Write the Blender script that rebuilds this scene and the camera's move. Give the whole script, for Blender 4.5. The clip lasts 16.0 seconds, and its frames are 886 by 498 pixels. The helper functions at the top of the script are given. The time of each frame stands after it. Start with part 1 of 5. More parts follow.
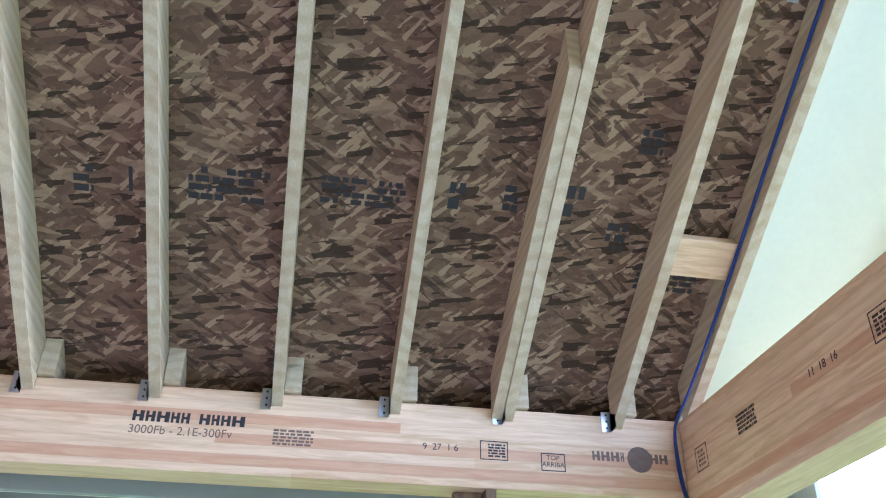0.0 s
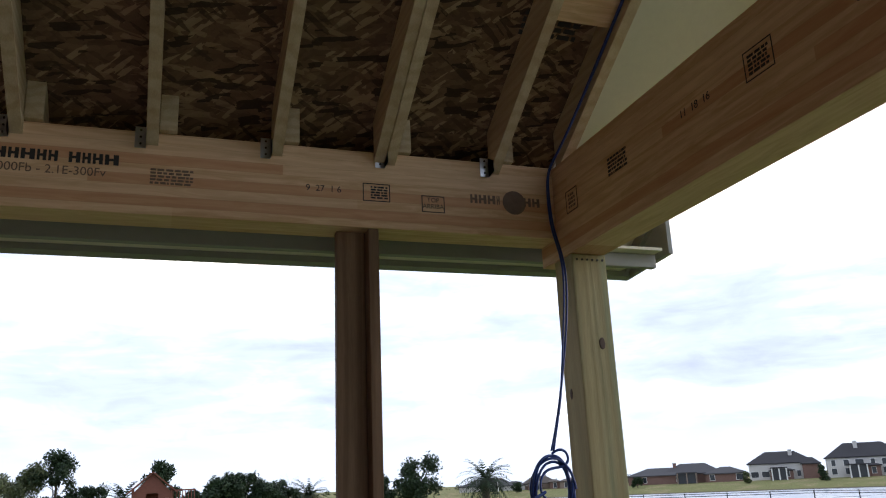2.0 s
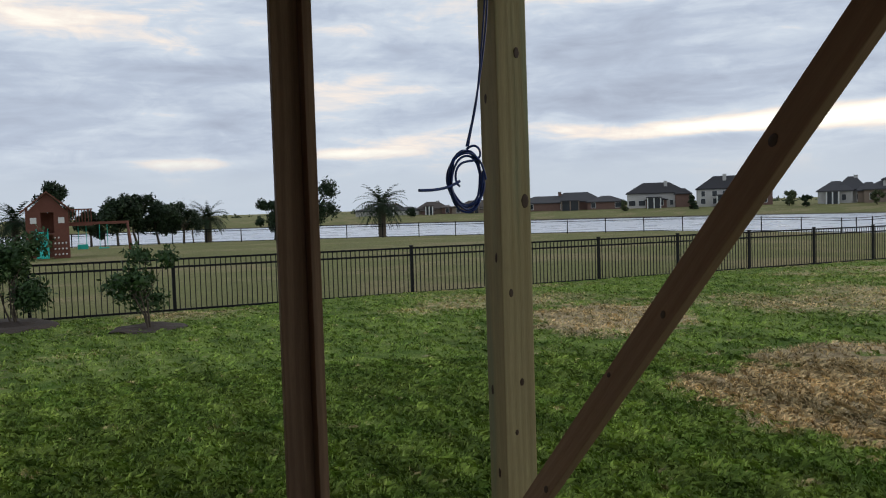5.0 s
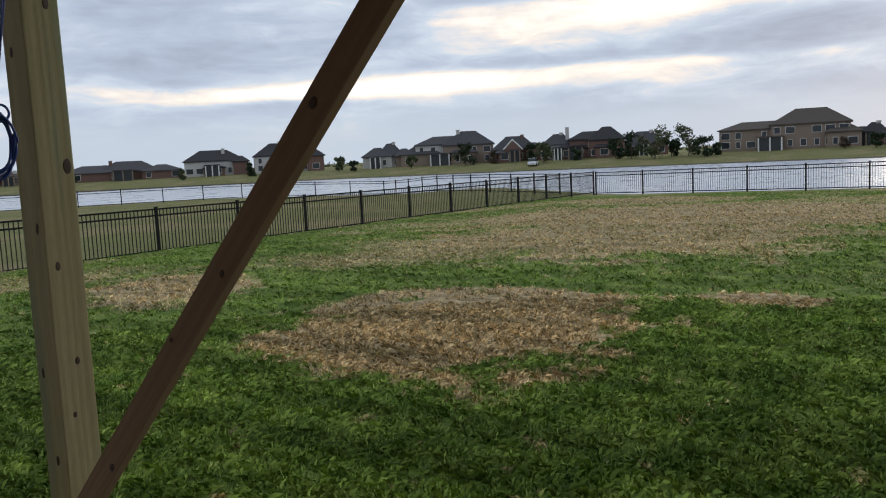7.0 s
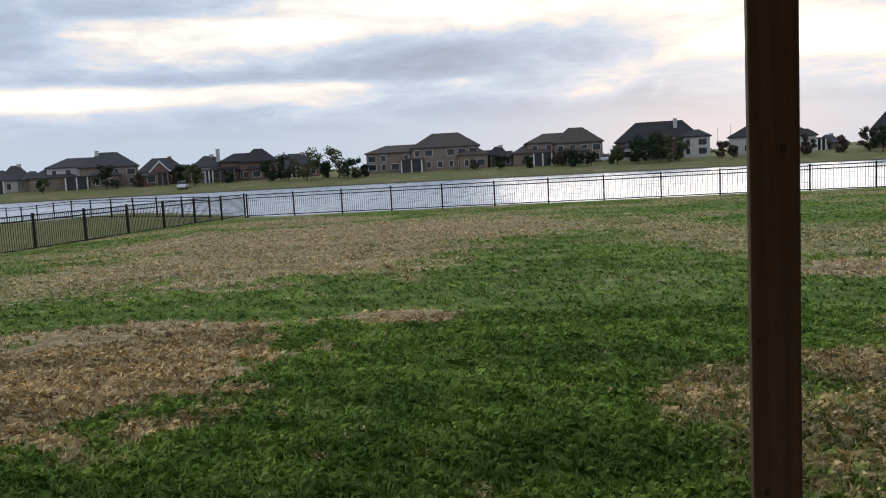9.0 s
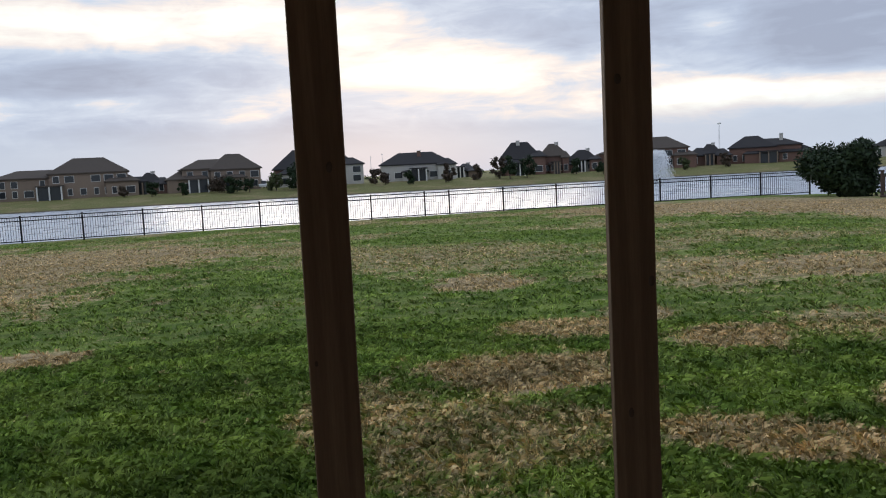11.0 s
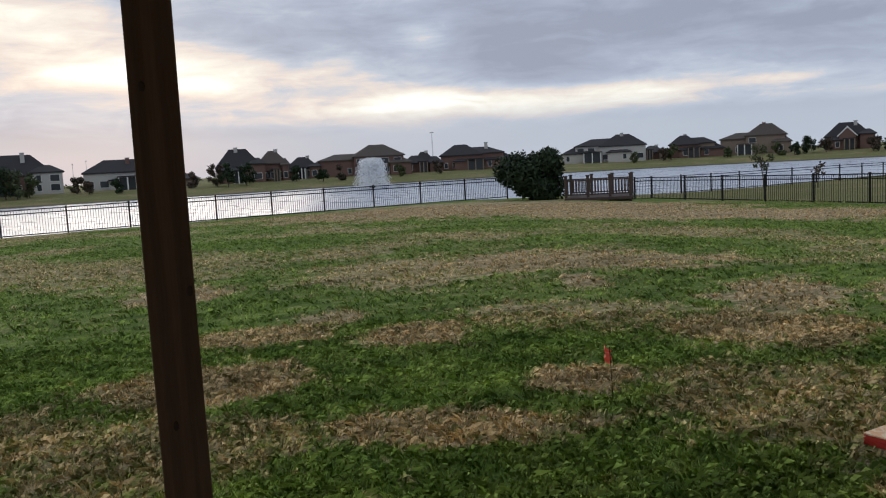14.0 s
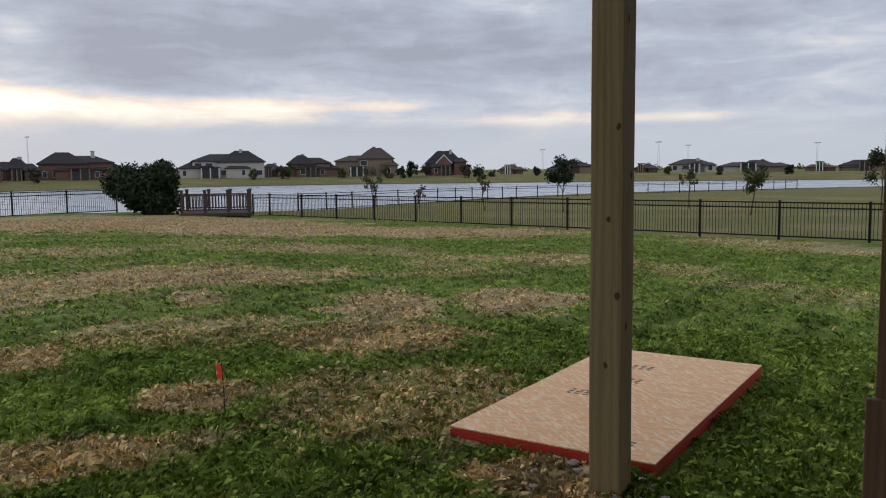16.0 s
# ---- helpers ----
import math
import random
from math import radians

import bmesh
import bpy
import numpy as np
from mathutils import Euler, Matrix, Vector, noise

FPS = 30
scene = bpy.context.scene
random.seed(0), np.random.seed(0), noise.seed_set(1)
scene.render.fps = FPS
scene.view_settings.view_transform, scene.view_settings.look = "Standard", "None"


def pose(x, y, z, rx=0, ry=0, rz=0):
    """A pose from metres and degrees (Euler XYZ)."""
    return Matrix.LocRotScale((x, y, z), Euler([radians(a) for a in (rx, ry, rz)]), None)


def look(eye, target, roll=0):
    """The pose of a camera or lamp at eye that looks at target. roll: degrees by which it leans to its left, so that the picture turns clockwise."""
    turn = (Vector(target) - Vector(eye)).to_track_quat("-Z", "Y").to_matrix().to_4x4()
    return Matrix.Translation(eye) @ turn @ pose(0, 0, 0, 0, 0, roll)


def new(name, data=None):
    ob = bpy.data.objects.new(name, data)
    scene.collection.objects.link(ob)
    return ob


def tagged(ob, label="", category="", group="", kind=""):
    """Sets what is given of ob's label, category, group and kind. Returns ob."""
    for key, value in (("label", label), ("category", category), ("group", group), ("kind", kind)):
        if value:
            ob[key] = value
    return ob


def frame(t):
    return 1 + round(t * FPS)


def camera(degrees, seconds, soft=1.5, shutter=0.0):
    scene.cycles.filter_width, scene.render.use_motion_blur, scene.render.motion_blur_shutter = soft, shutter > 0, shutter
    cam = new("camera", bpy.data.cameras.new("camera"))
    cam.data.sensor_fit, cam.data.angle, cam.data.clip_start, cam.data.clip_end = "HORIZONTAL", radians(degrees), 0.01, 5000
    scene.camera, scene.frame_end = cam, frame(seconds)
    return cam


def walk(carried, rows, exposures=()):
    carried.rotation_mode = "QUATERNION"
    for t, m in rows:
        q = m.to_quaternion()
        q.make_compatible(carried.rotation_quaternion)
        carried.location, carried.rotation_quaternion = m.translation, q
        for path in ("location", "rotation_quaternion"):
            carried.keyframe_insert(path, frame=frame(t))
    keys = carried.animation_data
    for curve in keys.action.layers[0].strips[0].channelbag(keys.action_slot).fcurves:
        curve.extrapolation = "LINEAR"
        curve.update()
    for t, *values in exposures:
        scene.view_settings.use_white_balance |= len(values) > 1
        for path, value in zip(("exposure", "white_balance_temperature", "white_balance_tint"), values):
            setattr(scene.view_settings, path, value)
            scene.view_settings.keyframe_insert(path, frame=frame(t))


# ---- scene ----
cam = camera(56.5, 16.0, soft=1.1)
PATH = [
    (0, (0.024, 0.071, 1.853), (0.3, 1.751, 2.903), 0.6),
    (0.5, (-0.01, 0.118, 1.839), (0.441, 1.83, 2.769), -1.0),
    (1, (0.009, 0.145, 1.809), (0.572, 1.902, 2.581), -1.5),
    (1.5, (-0.031, 0.139, 1.77), (0.589, 1.92, 2.435), -2.0),
    (2, (-0.04, 0.139, 1.75), (0.599, 1.952, 2.304), -2.5),
    (2.5, (-0.024, 0.125, 1.744), (0.646, 1.97, 2.123), -2.7),
    (3, (-0.046, 0.131, 1.712), (0.687, 1.974, 1.969), -2.7),
    (5.5, (-0.268, -0.096, 1.612), (0.713, 1.639, 1.442), -2.2),
    (6, (-0.28, -0.057, 1.607), (0.987, 1.478, 1.414), -2.4),
    (6.5, (-0.262, -0.068, 1.604), (1.211, 1.269, 1.395), -2.6),
    (7, (-0.253, -0.116, 1.601), (1.386, 1.01, 1.383), -2.8),
    (7.5, (-0.231, -0.133, 1.599), (1.52, 0.808, 1.378), -3.3),
    (8, (-0.2, -0.164, 1.601), (1.64, 0.588, 1.385), -3.5),
    (8.5, (-0.076, -0.158, 1.597), (1.83, 0.413, 1.389), -3.3),
    (9, (0.154, -0.159, 1.585), (2.108, 0.216, 1.378), -3.0),
    (9.5, (0.207, -0.193, 1.581), (2.187, 0.008, 1.38), -2.5),
    (10, (0.256, -0.253, 1.577), (2.247, -0.281, 1.381), -2.6),
    (12.5, (0.248, -0.547, 1.539), (2.089, -1.317, 1.401), -2.7),
    (13, (0.194, -0.64, 1.546), (2.009, -1.47, 1.422), -2.7),
    (13.5, (0.188, -0.735, 1.528), (1.959, -1.651, 1.366), -3.2),
    (14, (0.122, -0.695, 1.544), (1.819, -1.735, 1.342), -3.1),
    (14.5, (0.204, -0.65, 1.546), (1.75, -1.905, 1.36), -3.2),
    (15, (0.225, -0.626, 1.534), (1.609, -2.062, 1.378), -3.1),
    (15.5, (0.156, -0.639, 1.534), (1.35, -2.235, 1.371), -2.0),
    (16, (0.062, -0.697, 1.533), (1.127, -2.379, 1.342), -0.6),
]
walk(cam, [(t, look(e, g, r)) for t, e, g, r in PATH], exposures=[
    (0.0, 4.15, 4450, 13), (0.5, 4.0, 4600, 13), (1.0, 2.1, 5100, 11), (1.5, 1.5, 5800, 10), (2.0, 1.2, 6300, 11), (2.5, 0.65, 6500, 10), (3.0, 0.4, 6700, 8), (5.5, 0.32, 6600, 6), (7.0, 0.36, 6500, 6), (10.0, 0.32, 6300, 7), (12.5, 0.3, 6350, 8), (13.5, 0.1, 6450, 8), (15.5, 0.1, 6750, 10), (16.0, 0.22, 6900, 10)])

# ---- light ----
world = bpy.data.worlds.new("dusk_sky")
scene.world = world
world.use_nodes = True
SUN_AZ, SUN_EL = 98.0, 4.0
MID = 80.0
# azimuth, elevation, their spreads in degrees, and weight
OPENINGS = [(-2, 13.6, 7, 3, 0.30), (43, 18, 11, 3, 0.42), (42, 13.8, 13, 1.0, 0.22), (44, 4.7, 6, 0.5, 0.38), (20, 3.9, 4, 0.4, 0.34), (9, 3.4, 4, 0.4, 0.30),
            (54, 5.0, 17, 0.55, 0.42), (66, 5.6, 16, 0.4, 0.32), (70, 7.3, 16, 1.1, 0.20), (67, 9.3, 9, 1.2, 0.40), (85, 10.6, 14, 1.7, 0.42),
            (106, 6.2, 10, 1.5, 0.36), (98, 8.2, 8, 2.2, 0.30), (127, 4.1, 19, 1.0, 0.52), (160, 3.3, 17, 0.45, 0.36), (121, 8.6, 2.5, 1.6, 0.30)]
OPENINGS += [(18, 23, 60, 8, 0.26)]
BANKS = [(40, 9, 14, 3, -0.16), (2, 7, 12, 3, -0.12), (82, 7.1, 14, 1.3, -0.26), (112, 9.8, 7, 1.2, -0.22), (134, 8.2, 14, 2.4, -0.30), (158, 8, 22, 3.2, -0.14), (88, 3.0, 30, 1.2, -0.12)]


def build_world():
    nt = world.node_tree
    nt.nodes.clear()
    N, L = nt.nodes.new, nt.links.new

    def math_node(op, a, b=None, clamp=False):
        n = N("ShaderNodeMath")
        n.operation, n.use_clamp = op, clamp
        for k, v in enumerate((a, b)):
            if v is None:
                continue
            if isinstance(v, (int, float)):
                n.inputs[k].default_value = v
            else:
                L(v, n.inputs[k])
        return n.outputs[0]

    def mix(fac, a, b):
        n = N("ShaderNodeMix")
        n.data_type = "RGBA"
        for k, v in ((0, fac), (6, a), (7, b)):
            if isinstance(v, (int, float)):
                n.inputs[k].default_value = v
            elif isinstance(v, tuple):
                n.inputs[k].default_value = (*v, 1)
            else:
                L(v, n.inputs[k])
        return n.outputs[2]

    def ramp(v, lo, hi):
        n = N("ShaderNodeMapRange")
        n.interpolation_type = "SMOOTHSTEP"
        L(v, n.inputs[0])
        n.inputs[1].default_value, n.inputs[2].default_value = lo, hi
        return n.outputs[0]

    sky = N("ShaderNodeTexSky")
    sky.sky_type, sky.sun_disc = "NISHITA", False
    sky.sun_elevation, sky.sun_rotation = radians(SUN_EL), radians(SUN_AZ)
    sky.dust_density = 1.5
    co = N("ShaderNodeTexCoord").outputs["Generated"]
    sep = N("ShaderNodeSeparateXYZ")
    L(co, sep.inputs[0])
    x, y, z = sep.outputs
    # azimuth from MID and elevation, in degrees
    s, c = math.sin(radians(MID)), math.cos(radians(MID))
    side = math_node("SUBTRACT", math_node("MULTIPLY", x, c), math_node("MULTIPLY", y, s))
    ahead = math_node("ADD", math_node("MULTIPLY", x, s), math_node("MULTIPLY", y, c))
    az = math_node("MULTIPLY", math_node("ARCTAN2", side, ahead), 180 / math.pi)
    el = math_node("MULTIPLY", math_node("ARCSINE", z), 180 / math.pi)

    def clouds(wide, tall, detail, rough, off, dist):
        comb = N("ShaderNodeCombineXYZ")
        L(math_node("DIVIDE", az, wide), comb.inputs[0])
        L(math_node("DIVIDE", el, tall), comb.inputs[1])
        comb.inputs[2].default_value = off
        n = N("ShaderNodeTexNoise")
        for k, v in (("Scale", 1.0), ("Detail", detail), ("Roughness", rough), ("Distortion", dist)):
            n.inputs[k].default_value = v
        L(comb.outputs[0], n.inputs[0])
        return n.outputs[0]

    big = clouds(11.0, 2.9, 5, 0.5, 3.7, 0.5)
    fine = clouds(4.2, 1.25, 7, 0.62, 9.1, 0.9)
    wisp = clouds(9.0, 0.7, 6, 0.6, 5.3, 0.4)
    val = math_node("ADD", math_node("MULTIPLY", big, 0.95), math_node("ADD", math_node("MULTIPLY", fine, 0.42), math_node("MULTIPLY", wisp, 0.22)))
    val = math_node("SUBTRACT", val, 0.375)
    # openings of bright sky, and denser banks of cloud
    for a, e, sa, se, amp in OPENINGS + BANKS:
        u = math_node("DIVIDE", math_node("SUBTRACT", az, a - MID), sa)
        v = math_node("DIVIDE", math_node("SUBTRACT", el, e), se)
        q = math_node("ADD", math_node("MULTIPLY", u, u), math_node("MULTIPLY", v, v))
        val = math_node("ADD", val, math_node("MULTIPLY", math_node("POWER", 2.718, math_node("MULTIPLY", q, -1.0)), amp))
    cr = N("ShaderNodeValToRGB")
    els = cr.color_ramp.elements
    for k, (p, col) in enumerate(((0.10, (0.36, 0.40, 0.52)), (0.36, (0.47, 0.53, 0.67)), (0.52, (0.60, 0.66, 0.78)), (0.65, (0.88, 0.79, 0.76)), (0.80, (1.04, 1.0, 0.92)), (0.97, (1.25, 1.25, 1.2)))):
        el_k = els[k] if k < 2 else els.new(p)
        el_k.position, el_k.color = p, (*col, 1)
    L(val, cr.inputs[0])
    out = cr.outputs[0]
    # even haze low over the horizon
    low_band = math_node("MULTIPLY", math_node("SUBTRACT", 1.0, ramp(el, 1.6, 4.6)), 0.92)
    out = mix(low_band, out, (0.53, 0.59, 0.70))
    # a share of the clear-air sky behind the cloud
    skyc = mix(0.12, out, (0, 0, 0))
    add = N("ShaderNodeMix")
    add.data_type, add.blend_type = "RGBA", "ADD"
    add.inputs[0].default_value = 0.004
    L(skyc, add.inputs[6])
    L(sky.outputs[0], add.inputs[7])
    bg = N("ShaderNodeBackground")
    bg.inputs[1].default_value = 0.95
    L(add.outputs[2], bg.inputs[0])
    o = N("ShaderNodeOutputWorld")
    L(bg.outputs[0], o.inputs[0])


build_world()
sun = new("sun", bpy.data.lights.new("sun", "SUN"))
sun.data.energy, sun.data.angle, sun.data.color = 0.5, radians(30), (1.0, 0.86, 0.72)
sun.matrix_world = look((0, 0, 0), (-math.sin(radians(SUN_AZ)), -math.cos(radians(SUN_AZ)), -math.tan(radians(12))))


# ---- materials ----
class Mat:
    """A node material with short calls for its nodes."""

    def __init__(self, name, rough=0.7, metal=0.0, spec=0.5):
        self.m = bpy.data.materials.new(name)
        self.m.use_nodes = True
        self.nt = self.m.node_tree
        self.b = self.nt.nodes["Principled BSDF"]
        self.b.inputs["Roughness"].default_value = rough
        self.b.inputs["Metallic"].default_value = metal
        self.b.inputs["Specular IOR Level"].default_value = spec
        self.co = self.nt.nodes.new("ShaderNodeTexCoord")

    def put(self, v, sock):
        if isinstance(v, (int, float)):
            sock.default_value = v
        elif isinstance(v, tuple):
            sock.default_value = (*v, 1) if len(v) == 3 and len(sock.default_value) == 4 else v
        else:
            self.nt.links.new(v, sock)

    def mapped(self, scale, rot=(0, 0, 0), which="Object", loc=None):
        n = self.nt.nodes.new("ShaderNodeMapping")
        n.inputs["Scale"].default_value = scale
        n.inputs["Rotation"].default_value = tuple(radians(a) for a in rot)
        self.nt.links.new(self.co.outputs[which] if isinstance(which, str) else which, n.inputs[0])
        if loc is not None:
            self.put(loc, n.inputs["Location"])
        return n.outputs[0]

    def world(self):
        return self.nt.nodes.new("ShaderNodeNewGeometry").outputs["Position"]

    def noise(self, vec, scale, detail=4, rough=0.55, dist=0.0, out=0):
        n = self.nt.nodes.new("ShaderNodeTexNoise")
        for k, v in (("Scale", scale), ("Detail", detail), ("Roughness", rough), ("Distortion", dist)):
            n.inputs[k].default_value = v
        self.nt.links.new(vec, n.inputs[0])
        return n.outputs[out]

    def voronoi(self, vec, scale, feature="F1", out="Color", rand=1.0):
        n = self.nt.nodes.new("ShaderNodeTexVoronoi")
        n.feature = feature
        n.inputs["Scale"].default_value = scale
        n.inputs["Randomness"].default_value = rand
        self.nt.links.new(vec, n.inputs["Vector"])
        return n.outputs[out]

    def wave(self, vec, scale, dist, detail=3, dscale=1.0, axis="X", kind="BANDS"):
        n = self.nt.nodes.new("ShaderNodeTexWave")
        n.wave_type, n.bands_direction = kind, axis
        for k, v in (("Scale", scale), ("Distortion", dist), ("Detail", detail), ("Detail Scale", dscale)):
            n.inputs[k].default_value = v
        self.nt.links.new(vec, n.inputs[0])
        return n.outputs["Fac"]

    def ramp(self, v, lo, hi, a=0.0, b=1.0):
        n = self.nt.nodes.new("ShaderNodeMapRange")
        n.interpolation_type = "SMOOTHSTEP"
        self.put(v, n.inputs[0])
        for k, x in zip((1, 2, 3, 4), (lo, hi, a, b)):
            n.inputs[k].default_value = x
        return n.outputs[0]

    def math(self, op, a, b=0.0):
        n = self.nt.nodes.new("ShaderNodeMath")
        n.operation = op
        self.put(a, n.inputs[0])
        self.put(b, n.inputs[1])
        return n.outputs[0]

    def mix(self, f, a, b, how="MIX"):
        n = self.nt.nodes.new("ShaderNodeMix")
        n.data_type, n.blend_type = "RGBA", how
        self.put(f, n.inputs[0])
        self.put(a, n.inputs[6])
        self.put(b, n.inputs[7])
        return n.outputs[2]

    def split(self, v):
        n = self.nt.nodes.new("ShaderNodeSeparateXYZ")
        self.nt.links.new(v, n.inputs[0])
        return n.outputs

    def rand(self):
        return self.nt.nodes.new("ShaderNodeObjectInfo").outputs["Random"]

    def island(self):
        return self.nt.nodes.new("ShaderNodeNewGeometry").outputs["Random Per Island"]

    def done(self, color, bump=None, strength=0.3, distance=0.01, rough=None):
        self.put(color, self.b.inputs["Base Color"])
        if bump is not None:
            n = self.nt.nodes.new("ShaderNodeBump")
            n.inputs["Strength"].default_value, n.inputs["Distance"].default_value = strength, distance
            self.put(bump, n.inputs["Height"])
            self.nt.links.new(n.outputs[0], self.b.inputs["Normal"])
        if rough is not None:
            self.put(rough, self.b.inputs["Roughness"])
        return self.m


def wood(name, light, dark, knot, axis, green=None, band=9.0, knots=1.0):
    """Sawn softwood with its grain along one axis of the object."""
    m = Mat(name, 0.72, spec=0.25)
    along = {"X": (0.35, 6, 6), "Y": (6, 0.35, 6), "Z": (6, 6, 0.35)}[axis]
    shift = m.mix(1.0, (0, 0, 0), (9.0, 5.0, 7.0))
    r = m.rand()
    offs = m.nt.nodes.new("ShaderNodeVectorMath")
    offs.operation = "SCALE"
    m.nt.links.new(shift, offs.inputs[0])
    m.nt.links.new(r, offs.inputs["Scale"])
    v = m.mapped(along, loc=offs.outputs[0])
    n1 = m.noise(v, 2.2, 6, 0.6, 0.6)
    ring = m.wave(v, band / 6, 9.0, 3, 0.8, {"X": "Y", "Y": "Z", "Z": "X"}[axis])
    fine = m.noise(m.mapped(tuple(a * 14 for a in along)), 3.0, 4, 0.7)
    col = m.mix(m.ramp(ring, 0.25, 0.95, 0, 0.4), light, dark)
    col = m.mix(m.ramp(n1, 0.35, 0.7, 0, 0.55), col, dark)
    if green:
        g = m.noise(m.mapped(tuple(a * 0.6 for a in along), loc=(3, 1, 2)), 2.6, 4, 0.6)
        col = m.mix(m.ramp(g, 0.50, 0.72, 0, 0.8), col, green)
    kv = m.voronoi(m.mapped(tuple(3.0 if a > 1 else 1.0 for a in along), loc=offs.outputs[0]), 1.15, out="Distance")
    col = m.mix(m.ramp(kv, 0.055, 0.12, knots, 0), col, knot)
    col = m.mix(0.35, col, m.mix(m.ramp(fine, 0.3, 0.7), (0.55, 0.55, 0.55), (1.0, 1.0, 1.0)), "MULTIPLY")
    col = m.mix(0.5, col, m.mix(r, (0.78, 0.78, 0.78), (1.05, 1.03, 1.0)), "MULTIPLY")
    return m.done(col, m.math("ADD", ring, fine), 0.25, 0.003)


# Stud tones darkened: the backlit faces' shade is put into the colour
SHADED_PINE_L, SHADED_PINE_D, KNOT = (0.25, 0.16, 0.095), (0.12, 0.072, 0.044), (0.022, 0.013, 0.009)
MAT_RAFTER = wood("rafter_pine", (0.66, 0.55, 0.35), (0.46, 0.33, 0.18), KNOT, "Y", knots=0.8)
MAT_STUD_SHADED = wood("shaded_stud_pine", SHADED_PINE_L, SHADED_PINE_D, KNOT, "Z")
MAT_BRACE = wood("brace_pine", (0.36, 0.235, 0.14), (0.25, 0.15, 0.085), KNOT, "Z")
MAT_POST = wood("treated_post", (0.50, 0.42, 0.22), (0.36, 0.29, 0.14), (0.07, 0.04, 0.02), "Z", green=(0.30, 0.34, 0.20))

MAT_POST_OLD = wood("weathered_post", (0.36, 0.28, 0.155), (0.21, 0.15, 0.075), (0.04, 0.022, 0.012), "Z")


def beam_material(name, axis):
    """Glued laminated beam: lamellas about 35 mm deep, each with its own tone and grain."""
    m = Mat(name, 0.6, spec=0.3)
    v = m.co.outputs["Object"]
    x, y, z = m.split(v)
    run = x if axis == "X" else y
    lay = m.math("FLOOR", m.math("MULTIPLY", z, 1 / 0.036))
    comb = m.nt.nodes.new("ShaderNodeCombineXYZ")
    m.put(m.math("FLOOR", m.math("ADD", m.math("MULTIPLY", run, 0.42), m.math("MULTIPLY", lay, 0.37))), comb.inputs[0])
    m.put(lay, comb.inputs[1])
    wn = m.nt.nodes.new("ShaderNodeTexWhiteNoise")
    m.nt.links.new(comb.outputs[0], wn.inputs[0])
    tone = wn.outputs["Value"]
    sc = (0.9, 8, 8) if axis == "X" else (8, 0.9, 8)
    g = m.noise(m.mapped(sc), 5.0, 6, 0.62, 1.2)
    w = m.wave(m.mapped(sc), 1.2, 10, 3, 0.7, "Z")
    col = m.mix(m.ramp(g, 0.3, 0.72), (0.74, 0.53, 0.31), (0.56, 0.35, 0.18))
    col = m.mix(m.ramp(w, 0.5, 1.0, 0, 0.35), col, (0.48, 0.28, 0.14))
    col = m.mix(m.ramp(tone, 0.72, 0.80, 0, 0.55), col, (0.52, 0.25, 0.13))
    col = m.mix(m.ramp(tone, 0.0, 0.7, 0.3, 0), col, (0.80, 0.62, 0.39))
    kv = m.voronoi(m.mapped((1.2, 3, 3) if axis == "X" else (3, 1.2, 3)), 1.1, out="Distance")
    col = m.mix(m.ramp(kv, 0.045, 0.09, 0.9, 0), col, KNOT)
    edge = m.math("ABSOLUTE", m.math("SUBTRACT", m.math("FRACT", m.math("MULTIPLY", z, 1 / 0.036)), 0.5))
    col = m.mix(m.ramp(edge, 0.47, 0.5, 0, 0.3), col, (0.22, 0.12, 0.06))
    return m.done(col, g, 0.15, 0.002)


MAT_BEAM_A, MAT_BEAM_B = beam_material("laminated_beam_long", "X"), beam_material("laminated_beam_cross", "Y")


def osb_material(name, a, b, c, spread=1.0):
    """Oriented strand board: overlapping flakes of several tones."""
    m = Mat(name, 0.75, spec=0.2)
    co = m.co.outputs["Object"]
    warp = m.noise(co, 3.0, 2, 0.5, out=1)
    pos = m.mix(0.018, co, warp, "ADD")

    def flakes(rot, sx, sy, k):
        v = m.mapped((sx, sy, 12), which=m.mapped((1, 1, 1), (0, 0, rot), pos), loc=(k, k * 2.3, 0))
        n = m.nt.nodes.new("ShaderNodeTexVoronoi")
        n.distance = "CHEBYCHEV"
        n.inputs["Scale"].default_value = 1.0
        m.nt.links.new(v, n.inputs["Vector"])
        return m.split(n.outputs["Color"])[0]

    f1, f2, f3 = flakes(10, 15, 60, 1.0), flakes(-33, 14, 62, 4.0), flakes(41, 15, 66, 8.0)
    f4 = flakes(-14, 12, 52, 13.0)
    col = m.mix(m.ramp(f1, 0.05, 0.95), a, b)
    col = m.mix(m.ramp(f2, 0.60, 0.66, 0, 0.9), col, m.mix(f3, a, b))
    col = m.mix(m.ramp(f3, 0.76, 0.80, 0, 0.85), col, c)
    col = m.mix(m.ramp(f4, 0.80, 0.84, 0, 0.8), col, m.mix(f1, b, c))
    col = m.mix(m.ramp(f1, 0.84, 0.88, 0, spread), col, tuple(v * 0.30 for v in a))
    col = m.mix(m.ramp(f2, 0.10, 0.14, spread * 0.8, 0), col, tuple(v * 0.45 for v in a))
    grain = m.noise(m.mapped((60, 200, 60), (0, 0, 8)), 1.0, 3, 0.6)
    col = m.mix(0.4, col, m.mix(grain, (0.6, 0.6, 0.6), (1.1, 1.1, 1.1)), "MULTIPLY")
    return m.done(col, m.math("ADD", f2, grain), 0.3, 0.003)


